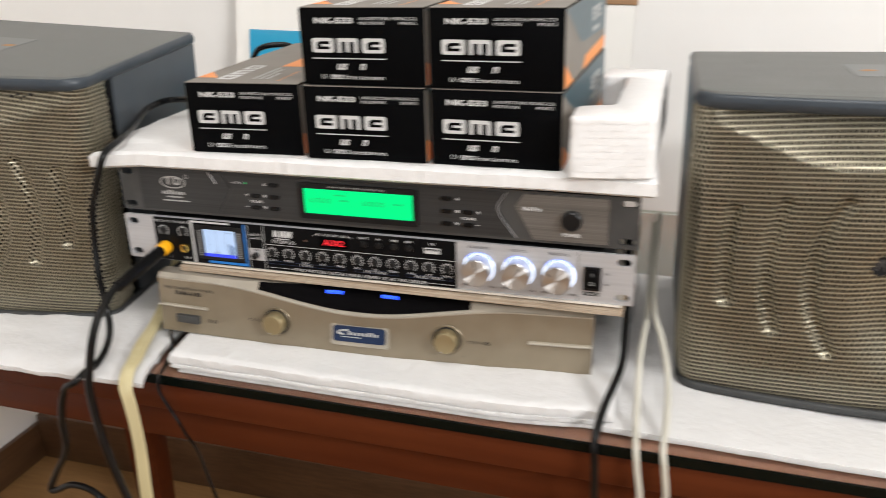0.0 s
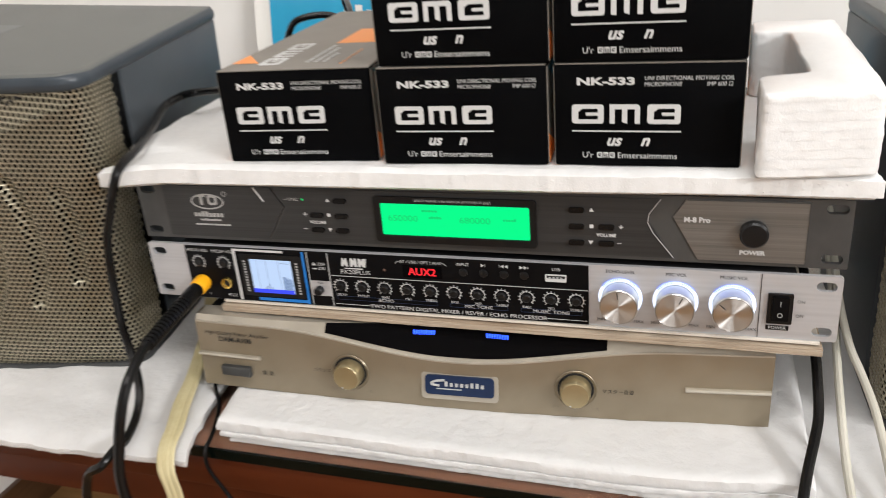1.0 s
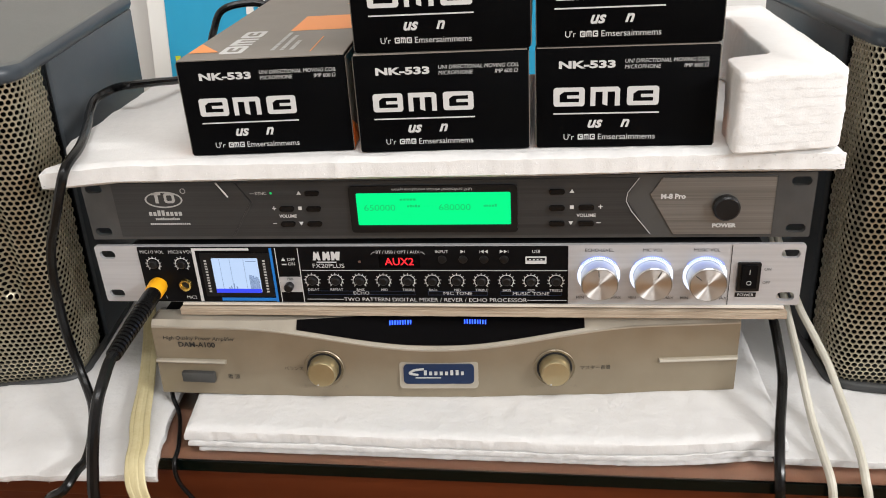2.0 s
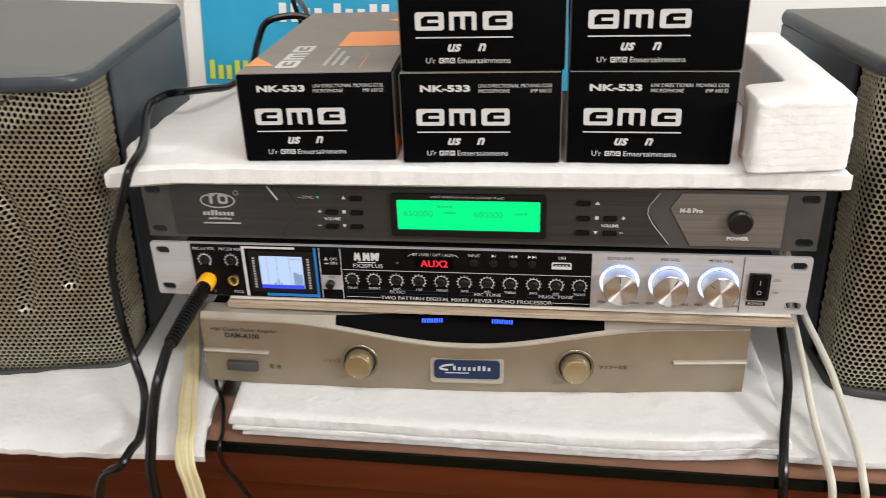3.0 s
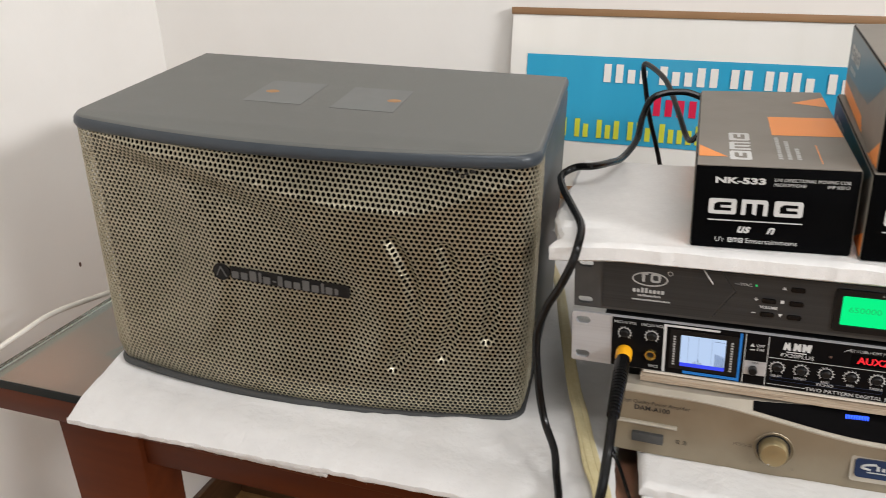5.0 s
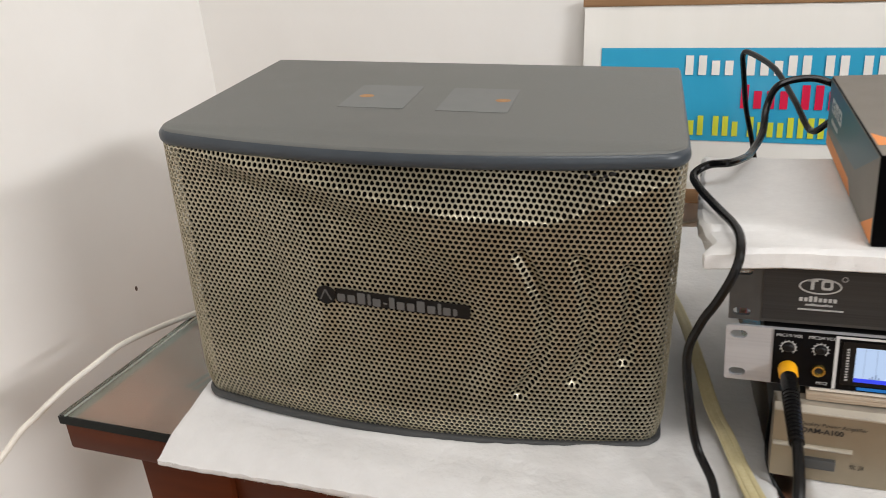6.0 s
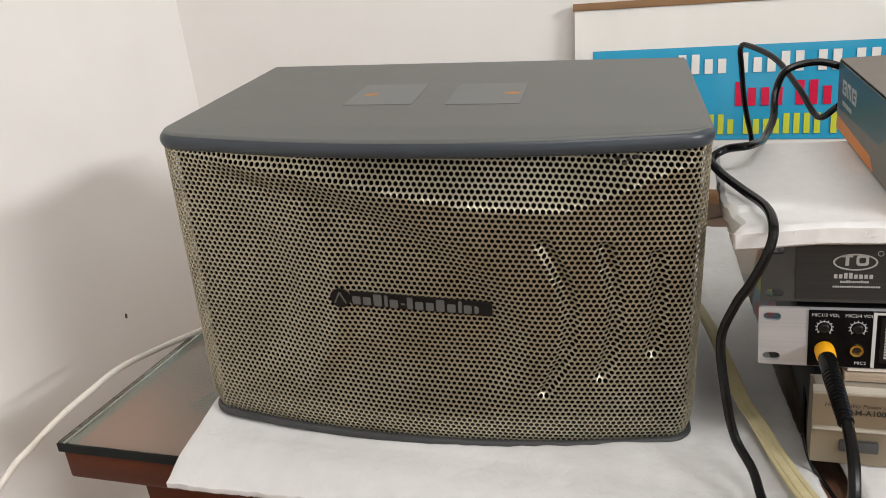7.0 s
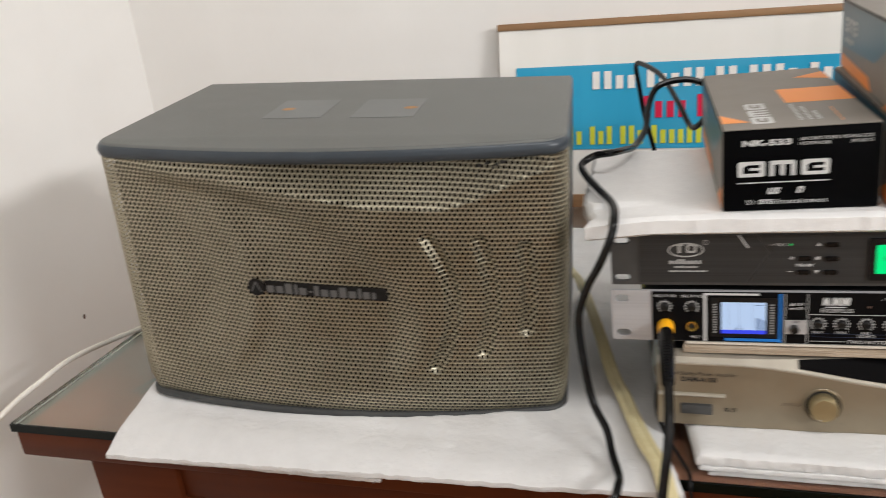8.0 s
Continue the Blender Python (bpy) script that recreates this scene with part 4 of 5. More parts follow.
# maker's mark as plain slanted shapes
logo = bmesh.new()
for x0, cut in ((-0.0825, 0.0010), (-0.0756, 0.0004), (-0.0694, -0.0010)):
    join(logo, slab([(x0, 0.0337), (x0 + 0.0018, 0.0337), (x0 + 0.0026, 0.0358), (x0 + 0.0036, 0.0337), (x0 + 0.0054, 0.0337), (x0 + 0.0054 - cut, 0.0402), (x0 + 0.0036, 0.0402), (x0 + 0.0028, 0.0381), (x0 + 0.0018, 0.0402), (x0 + max(0.0, cut), 0.0402)], YF, YF + 0.0002))
join(logo, box(-0.0800, -0.0662, YF, YF + 0.0002, 0.0318, 0.0326))
part("maker_mark", logo, INK, black, shade=False)
letters("FX20PLUS", 0.0046, on_front(-0.0722, 0.0293, YF), INK, black, wide=1.15)
print_bar(-0.0915, 0.0910, 0.0256, 0.0261, INK_GREY, black)
part("status_lamp", lathe([(0, 0), (0.001, 0), (0.0008, 0.0006), (0, 0.0008)], 12, FRONT, (-0.050, -0.0008, 0.0325)), CARVED, black)
letters("BT / USB / OPT / AUX", 0.0032, on_front(-0.0230, 0.0398, YF), INK, black)
for s in (-1, 1):
    part("printed_line", tube([(-0.0230 + s * 0.0152, YF, 0.0400), (-0.0230 + s * 0.0167, YF, 0.0398), (-0.0230 + s * 0.0185, YF, 0.0382)], 0.00018, 4, 3), INK, black)
led = part("led_display", slab(rounded(-0.0365, -0.0080, 0.0280, 0.0375, 0.0006), -0.0010, -0.0008), SMOKE, mixer, "dark red number window", shade=False)
letters("AUX2", 0.0078, on_front(-0.0222, 0.0325, -0.0013), RED_LED, led, bold=0.0001, wide=1.0)
letters("INPUT", 0.0032, on_front(0.0071, 0.0400, YF), INK, black)
for x, ch in ((21.3, "▶I"), (35.4, "I◀◀"), (49, "▶▶I")):
    letters(ch, 0.0030, on_front(x / 1000, M(885.8) / 1000, YF), INK, black)
for x in (7.1, 21.3, 35.4, 49):
    part("button", lathe([(0, 0), (0.0030, 0), (0.0029, 0.0006), (0.0022, 0.0009), (0, 0.0007)], 20, FRONT, (x / 1000, -0.0008, M(880) / 1000)), BLACK, black, "round black button")
letters("USB", 0.0032, on_front(0.0703, 0.0400, YF), INK, black)
usb = part("usb_port", slab(rounded(0.0631, 0.0771, 0.0312, 0.0364, 0.0006), -0.0016, -0.0008, [rounded(0.0641, 0.0761, 0.0334, 0.0357, 0.0003)]), INK, mixer, "chromed USB port", shade=False)
part("usb_tongue", box(0.0641, 0.0761, -0.0013, -0.0009, 0.0336, 0.0356), SOCKET, usb)
part("usb_pins", boxes(*[(0.0656 + 0.0025 * k, 0.0668 + 0.0025 * k, -0.0015, -0.0012, 0.0338, 0.0346) for k in range(4)]), INK, usb)
names = ("DELAY", "REPEAT", "BASS", "MID", "TREBLE", "BASS", "MID", "TREBLE", "BASS", "MID", "TREBLE")
for x, word in zip((-85, -68.3, -51.3, -34.4, -17.4, -0.4, 16.4, 33.2, 50.2, 66.7, 83.4), names):
    dial(x / 1000, 0.0178, 0.0052, black)
    letters(word, 0.0027, on_front(x / 1000, 0.0108, YF), INK, black)
for x0, x1, word in ((-89, -13, "ECHO"), (-4, 37, "MIC TONE"), (46, 87, "MUSIC TONE")):
    part("group_bracket", boxes((x0 / 1000, x1 / 1000, YF, YF + 0.0001, 0.0096, 0.0099), (x0 / 1000, x1 / 1000, YF, YF + 0.0001, 0.0068, 0.0071),
                               (x0 / 1000, x0 / 1000 + 0.0003, YF, YF + 0.0001, 0.0068, 0.0099), (x1 / 1000 - 0.0003, x1 / 1000, YF, YF + 0.0001, 0.0068, 0.0099)), BADGE, black, "thin blue bracket", shade=False)
    letters(word, 0.0034, on_front((x0 + x1) / 2000, M(854) / 1000, YF - 0.0001), INK, black, wide=1.25)
letters("TWO PATTERN DIGITAL MIXER / REVER / ECHO PROCESSOR", 0.0042, on_front(0.000, 0.0030, YF), INK, black, wide=1.12)
print_bar(-0.0905, -0.0640, 0.0030, 0.0033, INK, black)
print_bar(0.0640, 0.0905, 0.0030, 0.0033, INK, black)
# silver part: three lit knobs, switch
for x, word in ((111.5, "ECHO-LEVEL"), (145.8, "MIC VOL"), (180, "MUSIC VOL")):
    cx, cz = x / 1000, 0.0218
    letters(word, 0.0033, on_front(cx, 0.0405, -0.0004), INK_DARK, plate)
    letters("MIN", 0.0030, on_front(cx - 0.0120, 0.0052, -0.0004), INK_DARK, plate)
    letters("MAX", 0.0030, on_front(cx + 0.0120, 0.0052, -0.0004), INK_DARK, plate)
    part("light_ring", lathe([(0.0118, 0.0002), (0.0120, 0.0008), (0.0136, 0.0008), (0.0140, 0.0002)], 48, FRONT, (cx, 0, cz)), RING_LED, mixer, "glowing white-blue ring round a knob")
    knob = part("knob", lathe([(0, 0.0), (0.0116, 0.0), (0.0118, 0.002), (0.0118, 0.0105), (0.0121, 0.0113), (0.0121, 0.0121), (0.0115, 0.0128), (0.0113, 0.0126), (0, 0.0122)], 64, FRONT, (cx, -0.001, cz)), CHROME, mixer, "turned aluminium volume knob")
    arc = bmesh.new()
    for k in range(22):
        a = radians(38 + 104 * k / 21)
        t = box(0.0128, 0.0150, -0.0012, -0.0008, -0.00022, 0.00022)
        bmesh.ops.rotate(t, verts=t.verts[:], cent=(0, 0, 0), matrix=Matrix.Rotation(-a, 3, "Y"))
        bmesh.ops.translate(t, verts=t.verts[:], vec=(cx, 0, cz))
        join(arc, t)
    part("light_ticks", arc, RING_TICK, plate, "fine blue ticks over the knob", shade=False)
    face = part("knob_face", lathe([(0.0112, 0.0), (0, -0.0006)], 64, FRONT), FACE, knob, "radially turned bright face")
    face.matrix_local = Matrix.Translation((cx, -0.0139, cz))
    ang = radians({111.5: 95, 145.8: 65, 180: 140}[x])
    part("pointer", tube([(cx + r * math.cos(ang), -0.0141, cz + r * math.sin(ang)) for r in (0.006, 0.0085, 0.0105)], 0.0003, 5, 3), INK_DARK, knob)
print_bar(0.1957, 0.1961, 0.0002, 0.0442, INK_DARK, plate, -0.0004)
switch = part("rocker_switch", slab(rounded(0.20030, 0.21480, 0.0112, 0.0318, 0.0008), -0.0018, 0.0), BLACK, mixer, "black rocker power switch")
part("rocker", slab(rounded(0.20280, 0.21250, 0.0140, 0.0305, 0.0006), -0.0032, -0.0010), PANEL, switch)
rocker = switch.children[-1]
part("rocker_mark", boxes((0.20745, 0.20785, -0.0034, -0.0031, 0.0240, 0.0275)), INK_GREY, rocker)
part("rocker_mark", slab(disc(0.20760, 0.0180, 0.0016), -0.0034, -0.0031, [disc(0.20760, 0.0180, 0.0012)]), INK_GREY, rocker)
part("power_label", box(0.20030, 0.21360, -0.0004, -0.0001, 0.0062, 0.0094), BLACK, plate)
letters("POWER", 0.0030, on_front(0.20690, 0.0078, -0.0006), INK, plate)
letters("ON", 0.0029, on_front(0.2193, 0.0266, -0.0004), INK_DIM, plate)
letters("OFF", 0.0029, on_front(0.2193, 0.0168, -0.0004), INK_DIM, plate)

# ---------------------------------------------------------------- wireless receiver
RZ = 0.8948
rx = thing("wireless_receiver", pose(0.001, 0.0015, RZ), "one-unit grey steel wireless microphone receiver with a green display", "receiver")
part("chassis", box(-0.214, 0.214, 0.0035, 0.21, -0.0008, 0.0425, bevel=0.0008), CHASSIS, rx, "black metal chassis")
for fx in (-0.16, 0.16):
    part("foot", lathe([(0, 0), (0.008, 0), (0.008, 0.0034), (0, 0.0034)], 16, None, (fx, 0.03, -0.0044)), RUBBER, rx)
EARS = [slot(s * 0.2325, z, 0.012, 0.0058) for s in (-1, 1) for z in (0.0060, 0.0378)]
rp = part("faceplate", slab(rounded(-0.2413, 0.2413, 0.0, 0.0436, 0.001), 0.0, 0.0035, EARS), STEEL_PLAIN, rx, "grey steel rack panel with slotted ears", shade=False)
field = part("brushed_field", slab([(-0.2190, 0.0025), (-0.1380, 0.0025), (-0.1220, 0.0278), (-0.1312, 0.0418), (-0.2190, 0.0418)], -0.0008, -0.0001), STEEL, rx, "dark brushed field", shade=False)
mid = part("brushed_field", slab([(-0.1365, 0.0025), (0.1425, 0.0025), (0.1265, 0.0278), (0.1340, 0.0418), (-0.1295, 0.0418), (-0.1200, 0.0278)], -0.0008, -0.0001), STEEL, rx, "dark brushed middle field", shade=False)
part("brushed_field", slab([(0.1570, 0.0025), (0.2180, 0.0025), (0.2180, 0.0418), (0.1490, 0.0418), (0.1415, 0.0302)], -0.0008, -0.0001), STEEL_BRIGHT, rx, "bright brushed field round the power button", shade=False)
right = rx.children[-1]
YR = -0.0011
part("bright_edge", boxes((0.1495, 0.2178, YR, YR + 0.0003, 0.0412, 0.0417), (0.2176, 0.2180, YR, YR + 0.0003, 0.0026, 0.0417)), STEEL_PLAIN, right, shade=False)
part("printed_line", tube([(-0.1440, YR, 0.0420), (-0.1370, YR, 0.0315)], 0.0006, 5, 3), INK, rp, "bright scratch-like stripe")
part("printed_line", tube([(0.1340, YR, 0.0415), (0.1265, YR, 0.0260), (0.1425, YR, 0.0030)], 0.0003, 5, 3), SILVER, rp)
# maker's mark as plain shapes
mark = slab(disc(-0.1830, 0.0300, 0.0135, 0.0060, 36), YR, YR + 0.0002, [disc(-0.1830, 0.0300, 0.0124, 0.0050, 36)])
join(mark, boxes((-0.1910, -0.1845, YR, YR + 0.0002, 0.0335, 0.0350), (-0.1890, -0.1868, YR, YR + 0.0002, 0.0275, 0.0340)))
join(mark, slab(rounded(-0.1825, -0.1750, 0.0275, 0.0350, 0.002), YR, YR + 0.0002, [rounded(-0.1808, -0.1768, 0.0292, 0.0333, 0.001)]))
join(mark, slab(disc(-0.1682, 0.0362, 0.0019), YR, YR + 0.0002, [disc(-0.1682, 0.0362, 0.0015)]))
join(mark, bars(8, -0.1955, -0.1710, 0.0182, 0.0222, YR, YR + 0.0002, seed=2, gap=0.32))
join(mark, bars(14, -0.1915, -0.1740, 0.0150, 0.0168, YR, YR + 0.0002, seed=6))
join(mark, bars(20, -0.1960, -0.1670, 0.0115, 0.0127, YR, YR + 0.0002, seed=7, ascend=1))
part("maker_mark", mark, INK_GREY, field, "pale oval mark over rows of bars", shade=False)
letters("SYNC", 0.0032, on_front(-0.1138, 0.0338, YR), INK, mid)
print_bar(-0.1215, -0.1185, 0.0336, 0.0339, INK_GREY, mid, YR)
part("sync_lamp", lathe([(0, 0), (0.0009, 0), (0, 0.0006)], 10, FRONT, (-0.1068, YR, 0.0340)), LCD_INK, mid)


def soft_key(x, z):
    k = part("key", slab(rounded(x - 0.0050, x + 0.0050, z - 0.0017, z + 0.0017, 0.0016), -0.0024, -0.0006), RUBBER, rx, "small black rubber key")
    return k


for x, z in ((-78.5, 33.8), (-97, 22.8), (-78.5, 22.6), (-97.5, 11.7), (-79, 11.7), (82.8, 33), (82.8, 21.8), (82.8, 10.8), (101.5, 22), (101.5, 10.8)):
    soft_key(x / 1000, z / 1000)
for x, z, ch in ((-87.5, 33.8, "▲"), (-88, 22.8, "■"), (-88.5, 11.7, "▼"), (-106, 22.8, "+"), (-107, 11.7, "−"), (92.3, 33, "▲"), (92.3, 21.9, "■"), (91.8, 10.8, "▼"), (110.5, 22, "+"), (109.5, 10.8, "−"), (-97, 17.2, "VOLUME"), (101.5, 16.2, "VOLUME")):
    letters(ch, 0.0055 if ch in "+−" else 0.0031, on_front(x / 1000, z / 1000, YR), INK, mid, bold=0.0001)
frame_ob = part("display_frame", slab(rounded(-0.0535, 0.0575, 0.0055, 0.0385, 0.0022), -0.0026, 0.0, [rounded(-0.0488, 0.0532, 0.0105, 0.0338, 0.0012)]), BLACK, rx, "glossy black display frame")
lcd = part("display", slab(rounded(-0.0488, 0.0532, 0.0105, 0.0338, 0.0012), -0.0014, -0.0006), LCD, rx, "glowing green liquid-crystal display", shade=False)
letters("UHF professional wireless microphone system", 0.0028, on_front(0.0020, 0.0362, -0.0029, 180), INK_GREY, frame_ob)
letters("650000", 0.0062, on_front(-0.0335, 0.0228, -0.0017), LCD_INK, lcd, wide=1.15)
letters("680000", 0.0062, on_front(0.0165, 0.0228, -0.0017), LCD_INK, lcd, wide=1.15)
for x0, z0, w in ((-0.0150, 0.0232, 0.009), (0.0355, 0.0232, 0.009), (-0.0195, 0.0280, 0.011)):
    part("display_bar", bars(5, x0, x0 + w, z0, z0 + 0.0018, -0.0017, -0.0015, seed=int(x0 * 1000)), LCD_INK, lcd)
letters("M-8 Pro", 0.0046, on_front(0.1555, 0.0287, YR), INK, right, bold=0.00018)
letters("POWER", 0.0036, on_front(0.1880, 0.0085, YR), INK, right, bold=0.00022, wide=1.15)
part("power_button", lathe([(0, 0), (0.0082, 0), (0.0082, 0.0042), (0.0070, 0.0054), (0, 0.0056)], 36, FRONT, (0.1882, -0.0008, 0.0216)), BLACK, rx, "round black power button")

# ---------------------------------------------------------------- foam sheet and the folded foam on it
FZ = 0.9392
solo("foam_sheet", sheet(-0.253, 0.254, -0.0150, 0.205, lambda x, y: FZ + 0.0008 * noise.noise((x * 9, y * 9, 4)) + 0.001 + 0.0020 * max(0, -y / 0.018) - (0.004 * max(0, (-0.205 - x) / 0.045) if y < 0.03 else 0), 0.0152, nx=160, ny=44, rough=0.0006, fray=0.0026, seed=41, skew=-0.012, slant=0.009, fuzz=3, left=lambda y: -0.004 - 0.006 * max(0.0, min(1.0, (y - 0.020) / 0.020)) + 0.005 * math.exp(-((y - 0.008) / 0.008) ** 2) + 0.0018 * noise.noise((y * 60, 2, 7))),
     FOAM, "thick white packing foam sheet on the receiver", "foam sheet", "packing foam")
fold = thing("folded_foam", pose(0, 0, 0.9560), "notched block of folded white packing foam on a sheet", "foam block", "packing foam")


def soft_layer(corners, low, high):
    """One sheet of foam over an outline, with round corners, a fuzzy rim and edges drawn in by low and high."""
    ring = []
    for i, p in enumerate(corners):
        p, q = Vector(p), Vector(corners[(i + 1) % len(corners)])
        n = max(2, int((q - p).length / 0.0022))
        ring += [p.lerp(q, k / n) for k in range(n)]
    for _ in range(5):
        ring = [(ring[i - 1] + ring[i] + ring[(i + 1) % len(ring)]) / 3 for i in range(len(ring))]
    bm = bmesh.new()
    rows = []
    for inset, z in low + high:
        row = []
        for i, p in enumerate(ring):
            d = (ring[(i + 1) % len(ring)] - ring[i - 1]).normalized()
            off = inset + 0.0006 * noise.noise((p.x * 240, p.y * 240, z * 240)) + 0.0014 * noise.noise((p.x * 30, p.y * 30, z * 25))
            row.append(bm.verts.new((p.x - d.y * off, p.y + d.x * off, z)))
        rows.append(row)
    for lo, hi in zip(rows, rows[1:]):
        for i in range(len(lo)):
            bm.faces.new((lo[i], lo[(i + 1) % len(lo)], hi[(i + 1) % len(lo)], hi[i]))
    bm.faces.new(rows[0][::-1])
    bm.faces.new(rows[-1])
    return bm


LAYERS = 9
for k in range(LAYERS):
    za = 0.0478 / LAYERS * k
    zb = 0.0478 / LAYERS * (k + 1) - 0.00002
    low = [(0.0012 if k == 0 else 0.00012, za), (0.0001, za + 0.0012)]
    high = [(0.0001, zb - 0.0012), (0.00012, zb)] if k < LAYERS - 1 else [(0.0001, zb - 0.0024), (0.0004, zb - 0.0012), (0.0009, zb - 0.0004), (0.0016, zb)]
    part("layer", soft_layer([(0.1860, -0.015), (0.2505, -0.006), (0.2505, 0.212), (0.1900, 0.212), (0.1900, 0.168), (0.2140, 0.164), (0.2155, 0.0385), (0.1865, 0.0285)], low, high), FOAM, fold)



# ---------------------------------------------------------------- microphone cartons
BW, BD, BH = 0.1075, 0.248, 0.0620


def block_mark(x0, x1, z0, z1, y0, y1):
    """Three plain white blocks with cuts, wider than high."""
    bm = bmesh.new()
    w = x1 - x0
    h = z1 - z0
    for k, a in enumerate((x0, x0 + 0.355 * w, x0 + 0.70 * w)):
        b = a + (0.30 if k != 1 else 0.28) * w
        if k == 1:
            join(bm, slab([(a, z0), (a + 0.17 * (b - a), z0), (a + 0.17 * (b - a), z1 - 0.25 * h), (a + 0.41 * (b - a), z1 - 0.25 * h), (a + 0.41 * (b - a), z0 + 0.1 * h), (a + 0.58 * (b - a), z0),
                           (a + 0.58 * (b - a), z1 - 0.25 * h), (a + 0.83 * (b - a), z1 - 0.25 * h), (a + 0.83 * (b - a), z0), (b, z0), (b, z1 - 0.12 * h), (b - 0.08 * (b - a), z1), (a, z1)], y0, y1))
        else:
            hole = [(0.20, 0.22), (0.82, 0.22), (0.82, 0.42), (0.44, 0.42), (0.44, 0.58), (0.82, 0.58), (0.82, 0.78), (0.34, 0.78), (0.20, 0.62)]
            join(bm, slab(rounded(a, b, z0, z1, 0.16 * h), y0, y1, [[(a + p * (b - a), z0 + q * h) for p, q in hole]]))
    return bm


def carton(m):
    ob = thing("microphone_carton", m, "black and grey cardboard microphone carton with white print", "carton", "stacked microphone cartons")
    part("body", box(0, BW, 0, BD, 0, BH, bevel=0.0012), CARD_BLACK, ob)
    lid = part("lid", box(0.0006, BW - 0.0006, 0.0004, BD - 0.0006, BH, BH + 0.0006), CARD_GREY, ob, "grey-brown printed carton top")
    zt = BH + 0.0008
    tri = bmesh.new()
    tri.faces.new([tri.verts.new(p) for p in ((0.0014, 0.022, zt), (0.0215, 0.022, zt), (0.0014, 0.052, zt))])
    part("orange_corner", tri, ORANGE, lid, "orange printed triangle")
    tri = bmesh.new()
    tri.faces.new([tri.verts.new(p) for p in ((0.055, 0.086, zt), (BW - 0.001, 0.086, zt), (BW - 0.001, 0.146, zt), (0.055, 0.146, zt))])
    part("orange_block", tri, ORANGE, lid, "orange printed block")
    tri = bmesh.new()
    tri.faces.new([tri.verts.new(p) for p in ((BW - 0.030, 0.20, zt), (BW - 0.001, 0.185, zt), (BW - 0.001, 0.225, zt))])
    part("orange_corner", tri, ORANGE, lid)
    bm = block_mark(0.0, 0.066, 0.0, 0.0135, 0, 0.0002)
    bmesh.ops.transform(bm, matrix=Matrix.Translation((0.038, 0.016, zt)) @ Matrix.Scale(1.12, 4) @ Matrix.Rotation(radians(90), 4, "Z") @ Matrix.Rotation(radians(-90), 4, "X"), verts=bm.verts[:])
    part("block_mark", bm, INK, lid, shade=False)
    bm = bmesh.new()
    rnd2 = random.Random(8)
    for k, n in enumerate((36, 30, 18)):
        for q in range(n // 3):
            join(bm, box(0.056 + 0.0062 * k, 0.0588 + 0.0062 * k, 0.020 + 0.0050 * q, 0.0235 + 0.0050 * q + 0.001 * rnd2.random(), zt, zt + 0.0001))
    part("small_print", bm, INK_GREY, lid, shade=False)
    part("orange_line", box(BW - 0.024, BW - 0.0232, 0.012, 0.060, zt, zt + 0.0001), ORANGE, lid, shade=False)
    yf = -0.0004
    part("front_print", block_mark(0.0105, 0.0735, 0.0265, 0.0382, yf, yf + 0.0003), INK, ob, "white block mark on black", shade=False)
    front = ob.children[-1]
    part("rule", box(0.0105, 0.0740, yf, yf + 0.0003, 0.0215, 0.0223), INK, front, shade=False)
    letters("NK-533", 0.0060, on_front(0.0305, 0.0518, yf), INK, front, bold=0.00025, wide=1.75)
    letters("UNI DIRECTIONAL MOVING COIL", 0.0034, on_front(0.0525, 0.0535, yf), INK, front, "LEFT", wide=0.95, shear=0.15)
    letters("MICROPHONE", 0.0034, on_front(0.0525, 0.0500, yf), INK, front, "LEFT", wide=0.95, shear=0.15)
    letters("IMP 600 Ω", 0.0034, on_front(0.1010, 0.0500, yf), INK, front, "RIGHT", wide=0.95, shear=0.15)
    letters("us", 0.0098, on_front(0.0350, 0.0160, yf), INK, front, bold=0.0003, shear=0.35)
    letters("n", 0.0098, on_front(0.0535, 0.0162, yf), INK, front, bold=0.0003, shear=0.35)
    letters("U'r", 0.0052, on_front(0.0165, 0.0068, yf), INK, front, "LEFT")
    part("small_mark", block_mark(0.0255, 0.0360, 0.0052, 0.0087, yf, yf + 0.0003), INK, front, shade=False)
    letters("Emsersaimmems", 0.0052, on_front(0.0375, 0.0068, yf), INK, front, "LEFT")
    for s, x in ((-1, -0.0005), (1, BW + 0.0005)):
        side = part("side_print", box(min(x, x - s * 0.0004), max(x, x - s * 0.0004), 0.0012, BD - 0.0015, 0.0012, BH - 0.0012), CARD_GREY, ob, "grey printed carton side")
        face = x + s * 0.0001
        teal = bmesh.new()
        teal.faces.new([teal.verts.new((face, y, z)) for y, z in ((0.085, 0.026), (BD - 0.002, 0.020), (BD - 0.002, BH - 0.0015), (0.075, BH - 0.0015), (0.002, BH - 0.0015))])
        part("dark_field", teal, CARD_TEAL, side, "dark teal printed field")
        org = bmesh.new()
        org.faces.new([org.verts.new((face, y, z)) for y, z in ((0.095, 0.0015), (BD - 0.003, 0.0015), (BD - 0.003, 0.0135), (0.110, 0.0115))])
        part("orange_stripe", org, ORANGE, side, "orange printed stripe")
        org = bmesh.new()
        org.faces.new([org.verts.new((face, y, z)) for y, z in ((0.002, 0.0015), (0.042, 0.0015), (0.002, 0.020))])
        part("orange_corner", org, ORANGE, side)
        bm = block_mark(0.0, 0.058, 0.0, 0.0125, -0.0002, 0)
        turn = Matrix.Rotation(radians(-90 if s < 0 else 90), 4, "Z")
